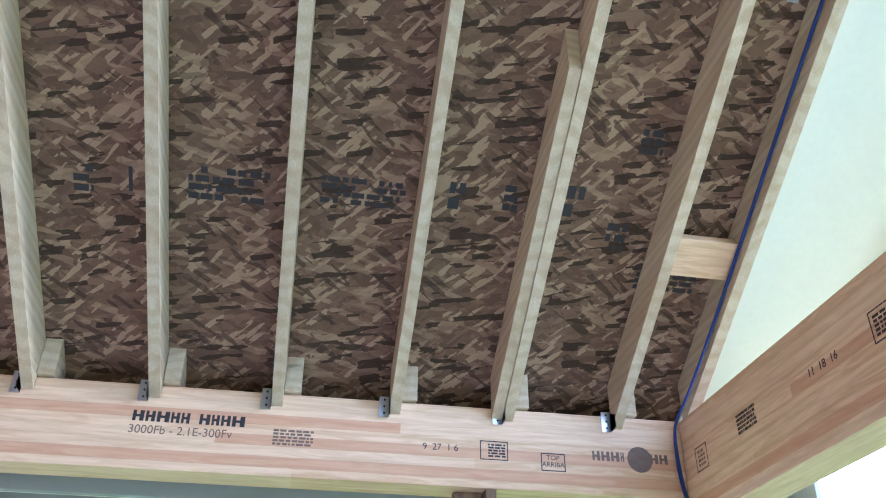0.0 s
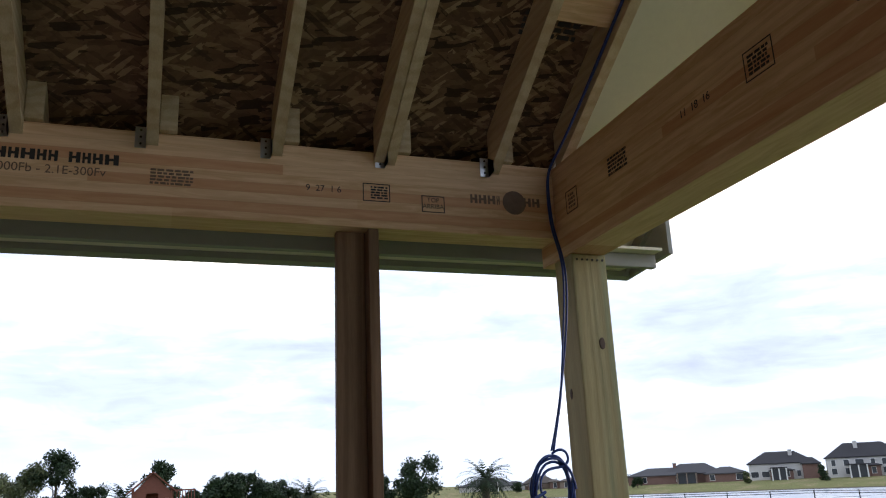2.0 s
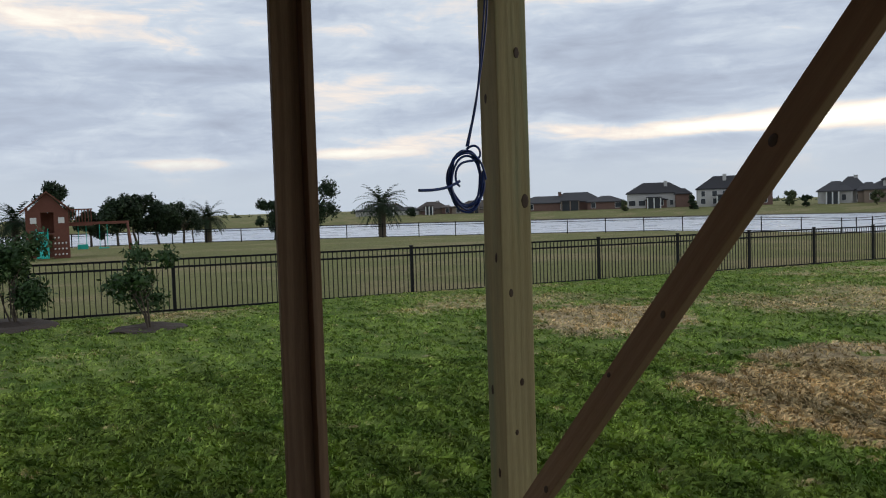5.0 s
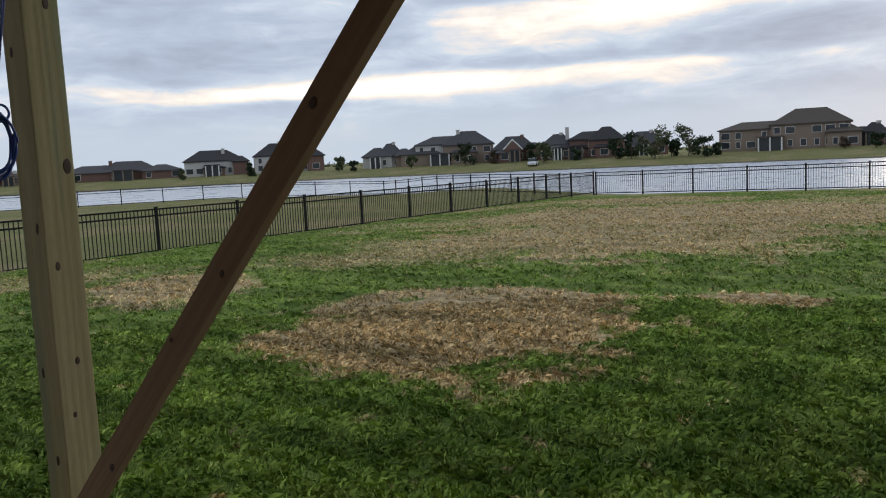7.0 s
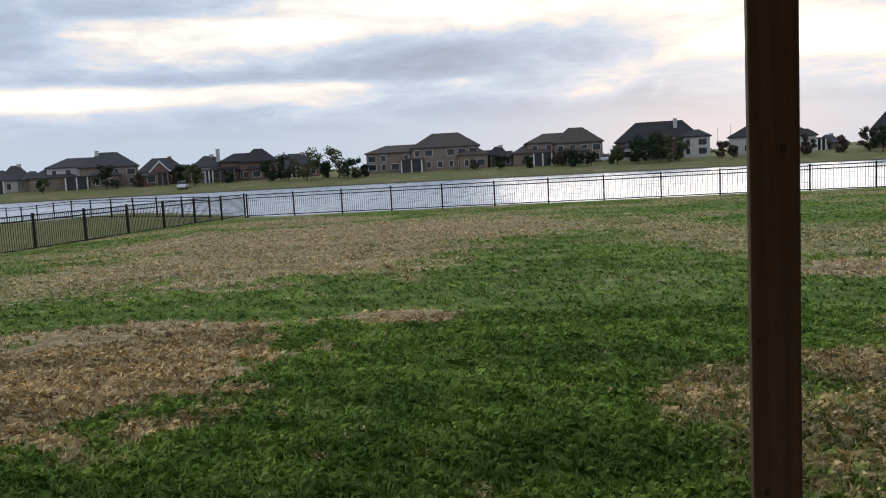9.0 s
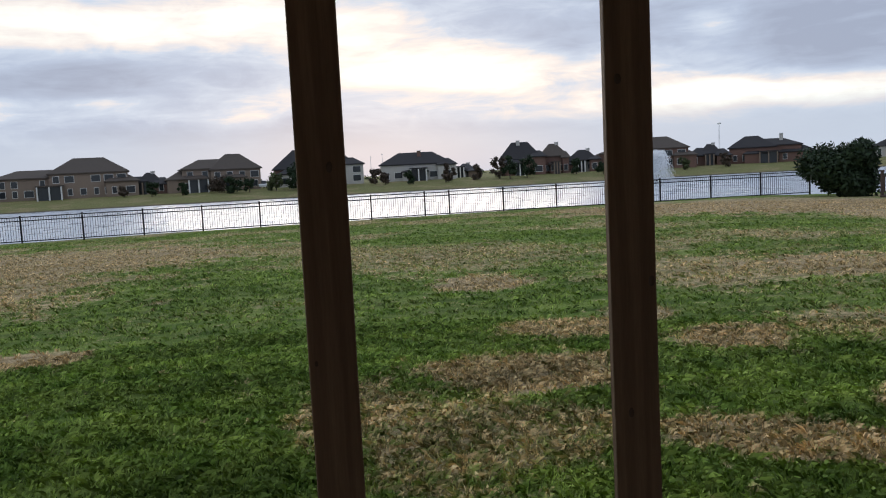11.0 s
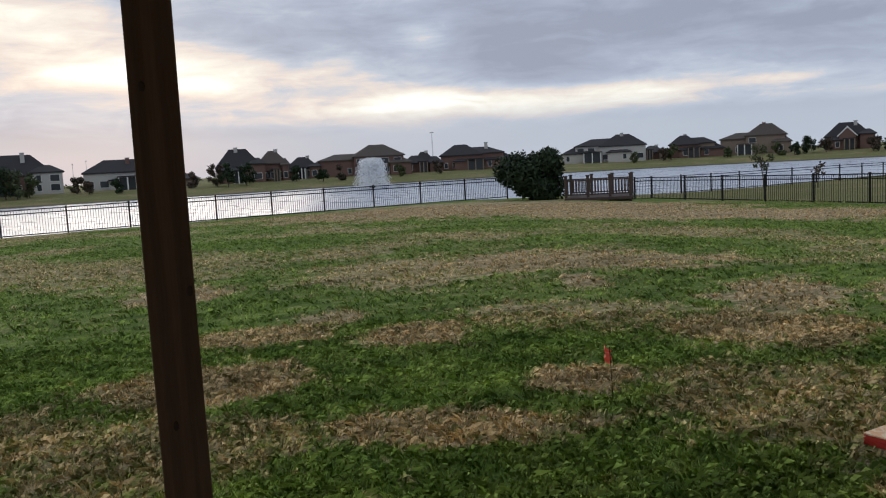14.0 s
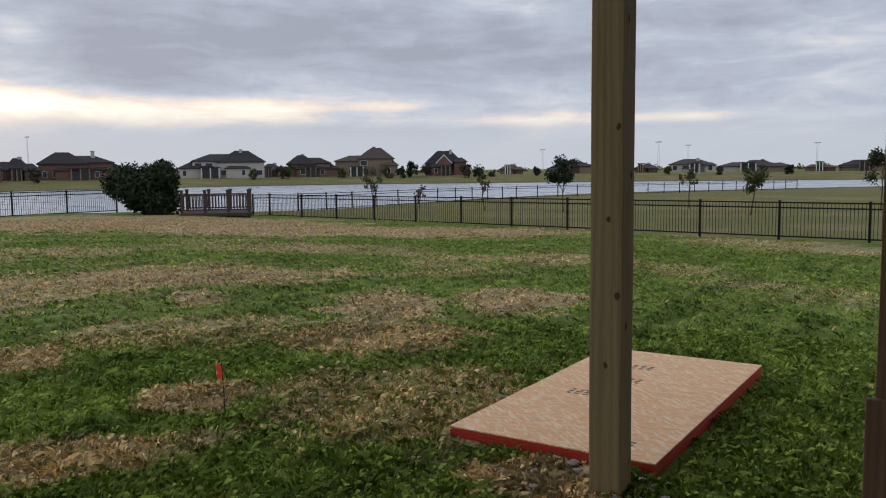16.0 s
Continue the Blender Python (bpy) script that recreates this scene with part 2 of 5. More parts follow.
# Deck tones kept low: shade under the roof is part of this colour
MAT_OSB_ROOF_SHADED = osb_material("shaded_roof_strand_board", (0.13, 0.075, 0.045), (0.23, 0.14, 0.08), (0.40, 0.27, 0.155), 0.9)
MAT_OSB_SHEET = osb_material("new_strand_board", (0.86, 0.50, 0.27), (0.93, 0.61, 0.36), (0.95, 0.75, 0.52), 0.16)


def plain(name, col, rough=0.6, metal=0.0, var=0.12, scale=6.0, bump=0.1, spec=0.5):
    m = Mat(name, rough, metal, spec)
    n = m.noise(m.co.outputs["Object"], scale, 5, 0.6)
    n2 = m.noise(m.co.outputs["Object"], scale * 7, 3, 0.6)
    c = m.mix(n, tuple(v * (1 - var) for v in col), tuple(min(1, v * (1 + var)) for v in col))
    c = m.mix(0.25, c, m.mix(n2, (0.7, 0.7, 0.7), (1.1, 1.1, 1.1)), "MULTIPLY")
    return m.done(c, n2, bump, 0.003)


MAT_INK = plain("black_ink", (0.022, 0.02, 0.02), 0.6, var=0.3)
MAT_INK_FADED = plain("faded_ink", (0.16, 0.11, 0.075), 0.7, var=0.4, scale=40)
MAT_STEEL = plain("galvanised_steel", (0.62, 0.65, 0.68), 0.35, 0.9, 0.15, 30)
MAT_SOFFIT = plain("primed_soffit_board", (0.74, 0.71, 0.58), 0.7, var=0.05)
MAT_FASCIA = plain("painted_fascia", (0.27, 0.28, 0.25), 0.55, var=0.06)
MAT_CABLE = plain("blue_cable_sheath", (0.012, 0.04, 0.19), 0.4, var=0.15)
MAT_FENCE = plain("black_metal_fence", (0.009, 0.009, 0.010), 0.65, 0.0, 0.2, 10, spec=0.2)
MAT_REDEDGE = plain("red_edge_seal", (0.55, 0.035, 0.02), 0.6, var=0.15, scale=30)
MAT_FLAG = plain("orange_flag_vinyl", (1.0, 0.27, 0.19), 0.5, var=0.05)
MAT_CONCRETE = plain("concrete", (0.36, 0.35, 0.33), 0.85, var=0.15, scale=3)
MAT_WHITE_DUST = plain("spilled_cement", (0.26, 0.25, 0.23), 0.95, var=0.25, scale=14)
MAT_MULCH = plain("bark_mulch", (0.05, 0.035, 0.025), 0.95, var=0.5, scale=25, bump=0.6)


def leaf_material(name, a, b):
    m = Mat(name, 0.6, spec=0.25)
    r = m.island()
    n = m.noise(m.co.outputs["Object"], 1.3, 3)
    col = m.mix(r, a, b)
    col = m.mix(m.ramp(n, 0.35, 0.65, 0, 0.5), col, tuple(v * 0.6 for v in a))
    m.b.inputs["Subsurface Weight"].default_value = 0.0
    return m.done(col)


MAT_LEAF_DARK = leaf_material("dark_evergreen_leaves", (0.014, 0.028, 0.011), (0.034, 0.06, 0.022))
MAT_LEAF_MID = leaf_material("green_leaves", (0.025, 0.055, 0.016), (0.06, 0.11, 0.032))
MAT_LEAF_OLIVE = leaf_material("olive_leaves", (0.06, 0.075, 0.03), (0.11, 0.13, 0.055))
MAT_LEAF_RUST = leaf_material("rust_brown_leaves", (0.06, 0.045, 0.032), (0.11, 0.08, 0.055))
MAT_BARK = plain("tree_bark", (0.095, 0.075, 0.055), 0.95, var=0.35, scale=12, bump=0.5)


# dormant patches: centre, half length away from the porch, half width, direction in degrees, strength
DRY_SIDE = [(7.7, 10.6, 2.4, 1.4, 53, 0.8), (16.3, 6.7, 5.0, 4.8, 22, 0.75), (8.8, 2.0, 0.5, 0.65, 13, 0.95), (24, 7, 7, 8, 12, 0.8), (12.5, 9.5, 2.5, 3.0, 40, 0.55), (34, 13, 4, 4, 20, 0.7)]
DRY_LAKE = [(12.1, -3.5, 1.2, 0.85, -15, 0.85), (7.85, -3.3, 0.6, 0.8, -22, 0.75), (6.2, -2.3, 0.6, 0.9, -19, 0.8), (4.9, -1.6, 0.9, 0.95, -16, 0.6), (5.8, -1.0, 0.7, 0.5, -5, 0.65),
            (11.5, -7.2, 2.4, 2.0, -31, 0.65), (8.3, -4.2, 0.6, 0.45, -25, 0.7), (6.7, -4.4, 0.7, 0.6, -31, 0.8), (6.6, -6.2, 1.1, 1.3, -42, 0.6), (17, -4, 4, 3, 0, 0.55)]
DRY_CORNER = [(4.45, -4.4, 0.45, 0.4, -42, 0.85), (4.1, -3.3, 0.42, 0.9, -35, 0.75), (10.7, -9.6, 1.7, 2.8, -40, 0.8), (8.5, -8.0, 0.9, 0.4, -41, 0.8), (6.0, -8.8, 1.5, 0.8, -53, 0.8),
              (4.8, -9.9, 1.4, 0.9, -63, 0.8), (4.6, -6.8, 0.9, 1.1, -54, 0.75), (3.1, -5.1, 1.1, 1.0, -56, 0.6), (29, -21, 6.5, 10, -40, 1.25), (18.6, -23.5, 4.0, 9, -50, 1.15), (1.8, -4.3, 0.3, 0.4, -64, 0.9)]


def lawn_colour(m):
    """Green turf with dormant straw-coloured patches, laid out in world metres."""
    p = m.world()
    x, y, z = m.split(p)
    warp = m.noise(p, 0.9, 5, 0.62)
    warp2 = m.noise(p, 3.2, 4, 0.6)
    wob = m.math("ADD", m.math("MULTIPLY", m.math("SUBTRACT", warp, 0.5), 2.2), m.math("MULTIPLY", m.math("SUBTRACT", warp2, 0.5), 1.1))

    def patch(cx, cy, rx, ry, rot, soft=0.35):
        c, s = math.cos(radians(rot)), math.sin(radians(rot))
        dx, dy = m.math("SUBTRACT", x, cx), m.math("SUBTRACT", y, cy)
        u = m.math("DIVIDE", m.math("ADD", m.math("MULTIPLY", dx, c), m.math("MULTIPLY", dy, s)), rx)
        v = m.math("DIVIDE", m.math("SUBTRACT", m.math("MULTIPLY", dy, c), m.math("MULTIPLY", dx, s)), ry)
        d = m.math("SQRT", m.math("ADD", m.math("MULTIPLY", u, u), m.math("MULTIPLY", v, v)))
        return m.ramp(m.math("ADD", d, m.math("MULTIPLY", wob, 0.85)), 1.0 - soft, 1.0 + soft, 1.0, 0.0)

    dry = patch(6.6, 4.5, 2.3, 1.95, 34, 0.25)
    for q in DRY_SIDE + DRY_LAKE + DRY_CORNER:
        dry = m.math("MAXIMUM", dry, m.math("MULTIPLY", patch(*q[:5]), q[5]))
    broad = m.noise(p, 0.16, 4, 0.55)
    far = m.math("SQRT", m.math("ADD", m.math("MULTIPLY", x, x), m.math("MULTIPLY", y, y)))
    dry = m.math("MAXIMUM", dry, m.math("MULTIPLY", m.ramp(m.math("ADD", broad, m.math("MULTIPLY", wob, 0.05)), 0.46, 0.62, 0.1, 0.62), m.ramp(far, 7, 15)))
    dry = m.math("MAXIMUM", dry, m.math("MULTIPLY", m.ramp(warp2, 0.56, 0.70), 0.5))
    tuft = m.noise(p, 9.0, 5, 0.75)
    mott = m.noise(p, 2.1, 4, 0.65)
    green = m.mix(m.ramp(mott, 0.3, 0.7), (0.112, 0.19, 0.034), (0.255, 0.34, 0.08))
    straw = m.mix(m.ramp(tuft, 0.3, 0.7), (0.30, 0.215, 0.12), (0.72, 0.57, 0.35))
    sel = m.math("ADD", dry, m.math("MULTIPLY", m.math("SUBTRACT", tuft, 0.5), 2.0))
    col = m.mix(m.ramp(sel, 0.25, 0.80), green, straw)
    # uneven mowing lines
    lines = m.noise(m.mapped((2.6, 0.33, 1.0), (0, 0, 12), which=p), 1.0, 4, 0.6)
    col = m.mix(m.ramp(far, 10, 26, 0.75, 0.35), col, m.mix(m.ramp(lines, 0.34, 0.66), (0.55, 0.57, 0.52), (1.2, 1.18, 1.12)), "MULTIPLY")
    # olive banks and the neighbour's winter lawn beyond the fences
    olive = m.mix(broad, (0.20, 0.19, 0.085), (0.30, 0.25, 0.13))
    out_side = m.math("MAXIMUM", m.math("MAXIMUM", m.ramp(y, 18.4, 19.2), m.ramp(m.math("SUBTRACT", x, m.math("MULTIPLY", y, 0.03)), 40.8, 41.6)), m.ramp(m.math("ADD", y, m.math("MULTIPLY", x, 0.157)), -29.5, -28.6, 1, 0))
    col = m.mix(m.math("MULTIPLY", out_side, 0.72), col, olive)
    return col, tuft, dry


def ground_material():
    m = Mat("lawn_and_bank", 0.95, spec=0.1)
    col, tuft, dry = lawn_colour(m)
    fine = m.noise(m.world(), 45.0, 3, 0.7)
    col = m.mix(0.6, col, m.mix(m.ramp(fine, 0.25, 0.75), (0.30, 0.30, 0.28), (1.05, 1.05, 1.05)), "MULTIPLY")
    x, y, z = m.split(m.world())
    # bare silt near the water line
    bank = m.math("ADD", z, m.math("MULTIPLY", tuft, 0.12))
    col = m.mix(m.ramp(bank, -1.78, -1.55, 1, 0), col, (0.10, 0.085, 0.06))
    return m.done(col, m.math("ADD", tuft, fine), 0.8, 0.03)


MAT_GROUND = ground_material()


def blade_material():
    m = Mat("grass_blades", 0.75, spec=0.2)
    col, tuft, dry = lawn_colour(m)
    r = m.island()
    col = m.mix(1.0, col, m.mix(r, (0.50, 0.52, 0.46), (1.85, 1.8, 1.65)), "MULTIPLY")
    return m.done(col)


MAT_BLADE = blade_material()


def water_material():
    m = Mat("lake_water", 0.10, spec=0.6)
    p = m.world()
    r1 = m.noise(m.mapped((1.0, 2.2, 1.0), which=p), 1.6, 4, 0.6)
    r2 = m.noise(m.mapped((1.0, 2.0, 1.0), which=p), 0.22, 3, 0.5)
    # Pale base colour helps out the sky's reflection on the water
    return m.done((0.42, 0.47, 0.54), m.math("ADD", r1, r2), 0.22, 0.10, m.ramp(r2, 0.3, 0.7, 0.24, 0.40))


MAT_WATER = water_material()


# ---- building helpers ----
def thing(name, label, category, loc=(0, 0, 0), rot=0.0, group="", kind=""):
    """An Empty at a thing's base; its parts hang under it."""
    ob = new(name)
    ob.empty_display_size = 0.1
    ob.matrix_basis = pose(*loc, 0, 0, rot)
    return tagged(ob, label, category, group, kind)


def mesh_of(name, bm, material, smooth=False):
    me = bpy.data.meshes.new(name)
    bm.normal_update()
    bm.to_mesh(me)
    bm.free()
    for m in material if isinstance(material, (list, tuple)) else (material,):
        me.materials.append(m)
    if smooth:
        me.polygons.foreach_set("use_smooth", [True] * len(me.polygons))
    return me


def part(name, bm, material, parent=None, label="", kind="", smooth=False):
    ob = new(name, bm if isinstance(bm, bpy.types.Mesh) else mesh_of(name, bm, material, smooth))
    ob.parent = parent
    return tagged(ob, label, kind=kind)


def solo(name, bm, material, label, category, group="", kind="", smooth=False):
    return tagged(part(name, bm, material, None, smooth=smooth), label, category, group, kind)


def box(x0, x1, y0, y1, z0, z1, bevel=0.0, bm=None):
    bm = bm or bmesh.new()
    made = bmesh.ops.create_cube(bm, size=1.0, matrix=Matrix.Translation(((x0 + x1) / 2, (y0 + y1) / 2, (z0 + z1) / 2)) @ Matrix.Diagonal((abs(x1 - x0), abs(y1 - y0), abs(z1 - z0), 1)))
    if bevel:
        es = list({e for v in made["verts"] for e in v.link_edges})
        bmesh.ops.bevel(bm, geom=es, offset=bevel, segments=2, affect="EDGES", profile=0.6)
    return bm


def rod(bm, a, b, r0, r1=None, n=6):
    """A tapered round bar from a to b."""
    a, b = Vector(a), Vector(b)
    d = b - a
    bmesh.ops.create_cone(bm, cap_ends=True, segments=n, radius1=r0, radius2=r0 if r1 is None else r1, depth=d.length,
                          matrix=Matrix.Translation((a + b) / 2) @ d.to_track_quat("Z", "Y").to_matrix().to_4x4())
    return bm


def prism(bm, profile, x0, x1, axis="X"):
    """A profile of (u, v) drawn along x (u is y, v is z) or along y (u is x)."""
    def co(s, u, v):
        return (s, u, v) if axis == "X" else (u, s, v)
    a = [bm.verts.new(co(x0, u, v)) for u, v in profile]
    b = [bm.verts.new(co(x1, u, v)) for u, v in profile]
    n = len(profile)
    for k in range(n):
        bm.faces.new((a[k], a[(k + 1) % n], b[(k + 1) % n], b[k]))
    bm.faces.new(a[::-1])
    bm.faces.new(b)
    bmesh.ops.recalc_face_normals(bm, faces=bm.faces)
    return bm


def wobble(bm, amount, scale, seed=0.0):
    for v in bm.verts:
        v.co += amount * Vector(noise.noise_vector(v.co * scale + Vector((seed, seed * 2, seed * 3))))
    return bm


def lettering(name, text, height, m, material, parent, label=""):
    """Flat printed characters in the built-in font, standing a hair proud of the face."""
    cu = bpy.data.curves.new(name, "FONT")
    cu.body, cu.size, cu.align_x, cu.align_y = text, height * 1.35, "CENTER", "CENTER"
    cu.extrude = 0.0004
    tmp = bpy.data.objects.new(name, cu)
    scene.collection.objects.link(tmp)
    me = bpy.data.meshes.new_from_object(tmp.evaluated_get(bpy.context.evaluated_depsgraph_get()))
    bpy.data.objects.remove(tmp)
    me.materials.clear()
    me.materials.append(material)
    ob = part(name, me, None, parent, label)
    ob.matrix_basis = m
    return ob


# ---- ground, lake ----
FENCE_AZ = (-70, 24, 45, 63, 66, 90, 105, 123, 135, 140, 170, 210)
FENCE_Z = (-0.45, -0.43, -0.53, -0.63, -0.79, -0.66, -0.55, -0.50, -0.86, -0.90, -0.88, -0.7)
NEAR_AZ = (-40, 17, 32, 40, 53, 59, 64, 68, 90, 120, 130, 139, 143, 151, 162, 169, 190)
NEAR_R = (125, 112, 105, 104, 84, 90, 66, 56, 53, 54, 60, 72, 80, 100, 125, 138, 190)
FAR_AZ = (-40, 0, 19, 40, 58, 66, 72, 87, 107, 120, 131, 140, 152, 162, 169, 200)
FAR_R = (220, 215, 211, 196, 178, 170, 166, 160, 167, 185, 200, 210, 211, 215, 219, 260)
LAKE_Z = -1.9


def fence_radius(az):
    s, c = math.sin(radians(az)), math.cos(radians(az))
    out = [60.0]
    if c > 0.05:
        out.append(18.6 / c)
    if s - 0.168 * c > 0.05:
        out.append(41.1 / (s - 0.04 * c))
    if -c - 0.165 * s > 0.05:
        out.append(28.86 / (-c - 0.165 * s))
    return min(out)


def ground_z(x, y):
    r, az = math.hypot(x, y), math.degrees(math.atan2(x, y))
    az = az + 360 if az < -90 else az
    if not -60 < az < 200:
        return 0.0 if r < 10 else -0.45 * min(1, (r - 10) / 20)
    rf, zf = fence_radius(az), float(np.interp(az, FENCE_AZ, FENCE_Z))
    rn, rr = float(np.interp(az, NEAR_AZ, NEAR_R)), float(np.interp(az, FAR_AZ, FAR_R))
    rn = max(rn, rf + 8)
    z = float(np.interp(r, (0, 7.5, rf, rf + (rn - rf) * 0.6, rn, rn + 8, rr - 8, rr, rr + 6, rr + 24, 6000), (0, -0.02, zf, zf - 0.35, LAKE_Z, -2.8, -2.8, LAKE_Z, -1.1, 0.05, 0.3)))
    if r < rf + 6:
        z += 0.035 * noise.noise(Vector((x * 0.35, y * 0.35, 0))) * min(1, r / 8)
    return z


def make_ground():
    radii = [0.0] + list(np.geomspace(1.2, 70, 110)) + list(np.geomspace(72, 300, 90)) + [340, 420, 600, 900, 1500, 2500, 4500]
    steps = 300
    verts, faces = [], []
    for r in radii[1:]:
        for k in range(steps):
            a = 2 * math.pi * k / steps
            x, y = r * math.sin(a), r * math.cos(a)
            verts.append((x, y, ground_z(x, y)))
    verts.append((0, 0, 0))
    last = len(verts) - 1
    for k in range(steps):
        faces.append((last, (k + 1) % steps, k))
    for i in range(len(radii) - 2):
        for k in range(steps):
            a, b = i * steps + k, i * steps + (k + 1) % steps
            faces.append((a, b, b + steps, a + steps))
    me = bpy.data.meshes.new("ground")
    me.from_pydata(verts, [], faces)
    me.polygons.foreach_set("use_smooth", [True] * len(faces))
    me.materials.append(MAT_GROUND)
    tagged(new("ground", me), "mown lawn with straw-coloured dormant patches sloping to the lake", "lawn", kind="structure")


make_ground()
bm = bmesh.new()
bmesh.ops.create_circle(bm, cap_ends=True, segments=96, radius=330)
water = solo("water", bm, MAT_WATER, "rippled lake water, pale sky reflection in its base colour", "lake", kind="structure")
water.location = (0, 0, LAKE_Z)

# ---- the porch frame ----
BEAM_A_Y, BEAM_B_X = 2.827, 1.37
SLOPE = 0.60
RIDGE_Y = -0.83
R_W, R_D = 0.038, 0.14


def rafter_low(y):
    return 2.875 + SLOPE * (BEAM_A_Y - y)


RIDGE_Z = rafter_low(RIDGE_Y)


def at_origin(ob, loc):
    """Moves the object's own origin to loc without moving its mesh."""
    ob.data.transform(Matrix.Translation(-Vector(loc)))
    ob.matrix_basis = Matrix.Translation(loc)
    return ob


# long beam along the eave, with its printing
beam_a = solo("eave_beam", box(-4.2, BEAM_B_X - 0.002, BEAM_A_Y, BEAM_A_Y + 0.14, 2.635, 2.922, 0.003), MAT_BEAM_A,
              "honey-coloured glued laminated timber eave beam with black stamps", "beam")
beam_b = solo("gable_beam", box(BEAM_B_X, BEAM_B_X + 0.14, -4.62, BEAM_A_Y + 0.142, 2.553, 2.918, 0.003), MAT_BEAM_B,
              "glued laminated timber gable beam with black stamps", "beam")
beam_c = solo("eave_beam", box(-4.2, BEAM_B_X - 0.002, -4.62, -4.48, 2.635, 2.922, 0.003), MAT_BEAM_A,
              "glued laminated timber beam along the other eave", "beam")


def on_a(x, z):
    return pose(x, BEAM_A_Y - 0.0006, z, 90, 0, 0)


def on_b(y, z):
    return pose(BEAM_B_X - 0.0006, y, z, 90, 0, -90)


def bars(name, beam, place, x, z, w, h, rows, material, seed):
    """Printing too small to read: rows of short bars."""
    rnd = random.Random(seed)
    bm = bmesh.new()
    rh = h / rows
    for k in range(rows):
        u = -w / 2
        while u < w / 2 - 0.004:
            l = min(rnd.uniform(0.006, 0.024), w / 2 - u)
            box(u, u + l, -h / 2 + rh * (k + 0.18), -h / 2 + rh * (k + 0.82), 0, 0.0006, bm=bm)
            u += l + rnd.uniform(0.003, 0.006)
    ob = part(name, bm, material, beam)
    ob.matrix_basis = place(x, z)


def outline(name, beam, place, x, z, w, h, material, t=0.0035):
    bm = bmesh.new()
    for q in ((-w / 2, w / 2, h / 2 - t, h / 2), (-w / 2, w / 2, -h / 2, -h / 2 + t), (-w / 2, -w / 2 + t, -h / 2 + t, h / 2 - t), (w / 2 - t, w / 2, -h / 2 + t, h / 2 - t)):
        box(q[0], q[1], q[2], q[3], 0, 0.0006, bm=bm)
    ob = part(name, bm, material, beam)
    ob.matrix_basis = place(x, z)


def wordmark(beam, place, x, z, widths, h, material, gap=0.006):
    """A maker's mark as plain upright shapes, one for each character."""
    bm = bmesh.new()
    total = sum(abs(w) + gap for w in widths)
    u = -total / 2
    for w in widths:
        if w > 0:
            box(u, u + w * 0.3, -h / 2, h / 2, 0, 0.0006, bm=bm)
            box(u + w * 0.62, u + w, -h / 2, h / 2, 0, 0.0006, bm=bm)
            box(u + w * 0.3, u + w * 0.62, -h * 0.12, h * 0.12, 0, 0.0006, bm=bm)
        u += abs(w) + gap
    ob = part("maker_mark", bm, material, beam, "maker's mark in plain black shapes")
    ob.matrix_basis = place(x, z)


LETTERS = (0.036, 0.030, 0.040, 0.027, 0.027, -0.02, 0.034, 0.025, 0.03, 0.042)
wordmark(beam_a, on_a, -0.375, 2.812, LETTERS, 0.036, MAT_INK)
lettering("grade_text", "3000Fb - 2.1E-300Fv", 0.030, on_a(-0.40, 2.765), MAT_INK_FADED, beam_a, "faded printed strength grade")
bars("grade_stamp", beam_a, on_a, -0.03, 2.768, 0.135, 0.058, 5, MAT_INK_FADED, 3)
lettering("date_text", "9  27  1 6", 0.024, on_a(0.475, 2.768), MAT_INK, beam_a, "printed black date digits")
outline("stamp_border", beam_a, on_a, 0.665, 2.768, 0.10, 0.068, MAT_INK)
bars("stamp_text", beam_a, on_a, 0.675, 2.768, 0.062, 0.05, 5, MAT_INK, 5)
outline("stamp_border", beam_a, on_a, 0.877, 2.739, 0.088, 0.064, MAT_INK)
lettering("stamp_text", "TOP\nARRIBA", 0.018, on_a(0.877, 2.742), MAT_INK, beam_a, "stamp that reads top in two languages")
wordmark(beam_a, on_a, 1.085, 2.773, (0.028, 0.03, 0.03, 0.012), 0.034, MAT_INK_FADED)
wordmark(beam_a, on_a, 1.275, 2.773, (0.03, 0.03), 0.034, MAT_INK_FADED)
bm = bmesh.new()
bmesh.ops.create_circle(bm, cap_ends=True, segments=28, radius=0.047)
ring = part("round_mark", bm, MAT_INK_FADED, beam_a)
ring.matrix_basis = on_a(1.20, 2.768)
outline("stamp_border", beam_b, on_b, 2.69, 2.745, 0.088, 0.085, MAT_INK)
bars("stamp_text", beam_b, on_b, 2.69, 2.745, 0.05, 0.06, 4, MAT_INK_FADED, 8)
bars("grade_stamp", beam_b, on_b, 2.36, 2.765, 0.12, 0.068, 5, MAT_INK, 9)
lettering("date_text", "11  18  16", 0.026, on_b(1.93, 2.765), MAT_INK, beam_b, "printed black date digits")
outline("stamp_border", beam_b, on_b, 1.655, 2.765, 0.11, 0.085, MAT_INK)
bars("stamp_text", beam_b, on_b, 1.655, 2.765, 0.08, 0.06, 5, MAT_INK, 11)
wordmark(beam_b, on_b, 1.18, 2.805, LETTERS, 0.045, MAT_INK)
lettering("grade_text", "3000Fb - 2.1E-300Fv", 0.030, on_b(1.17, 2.745), MAT_INK, beam_b, "printed strength grade")

# rafters on both slopes, each with its scab at the foot; hangers on the beam
RAFTER_X = [0.31 + 0.4064 * k for k in range(-10, 3)]


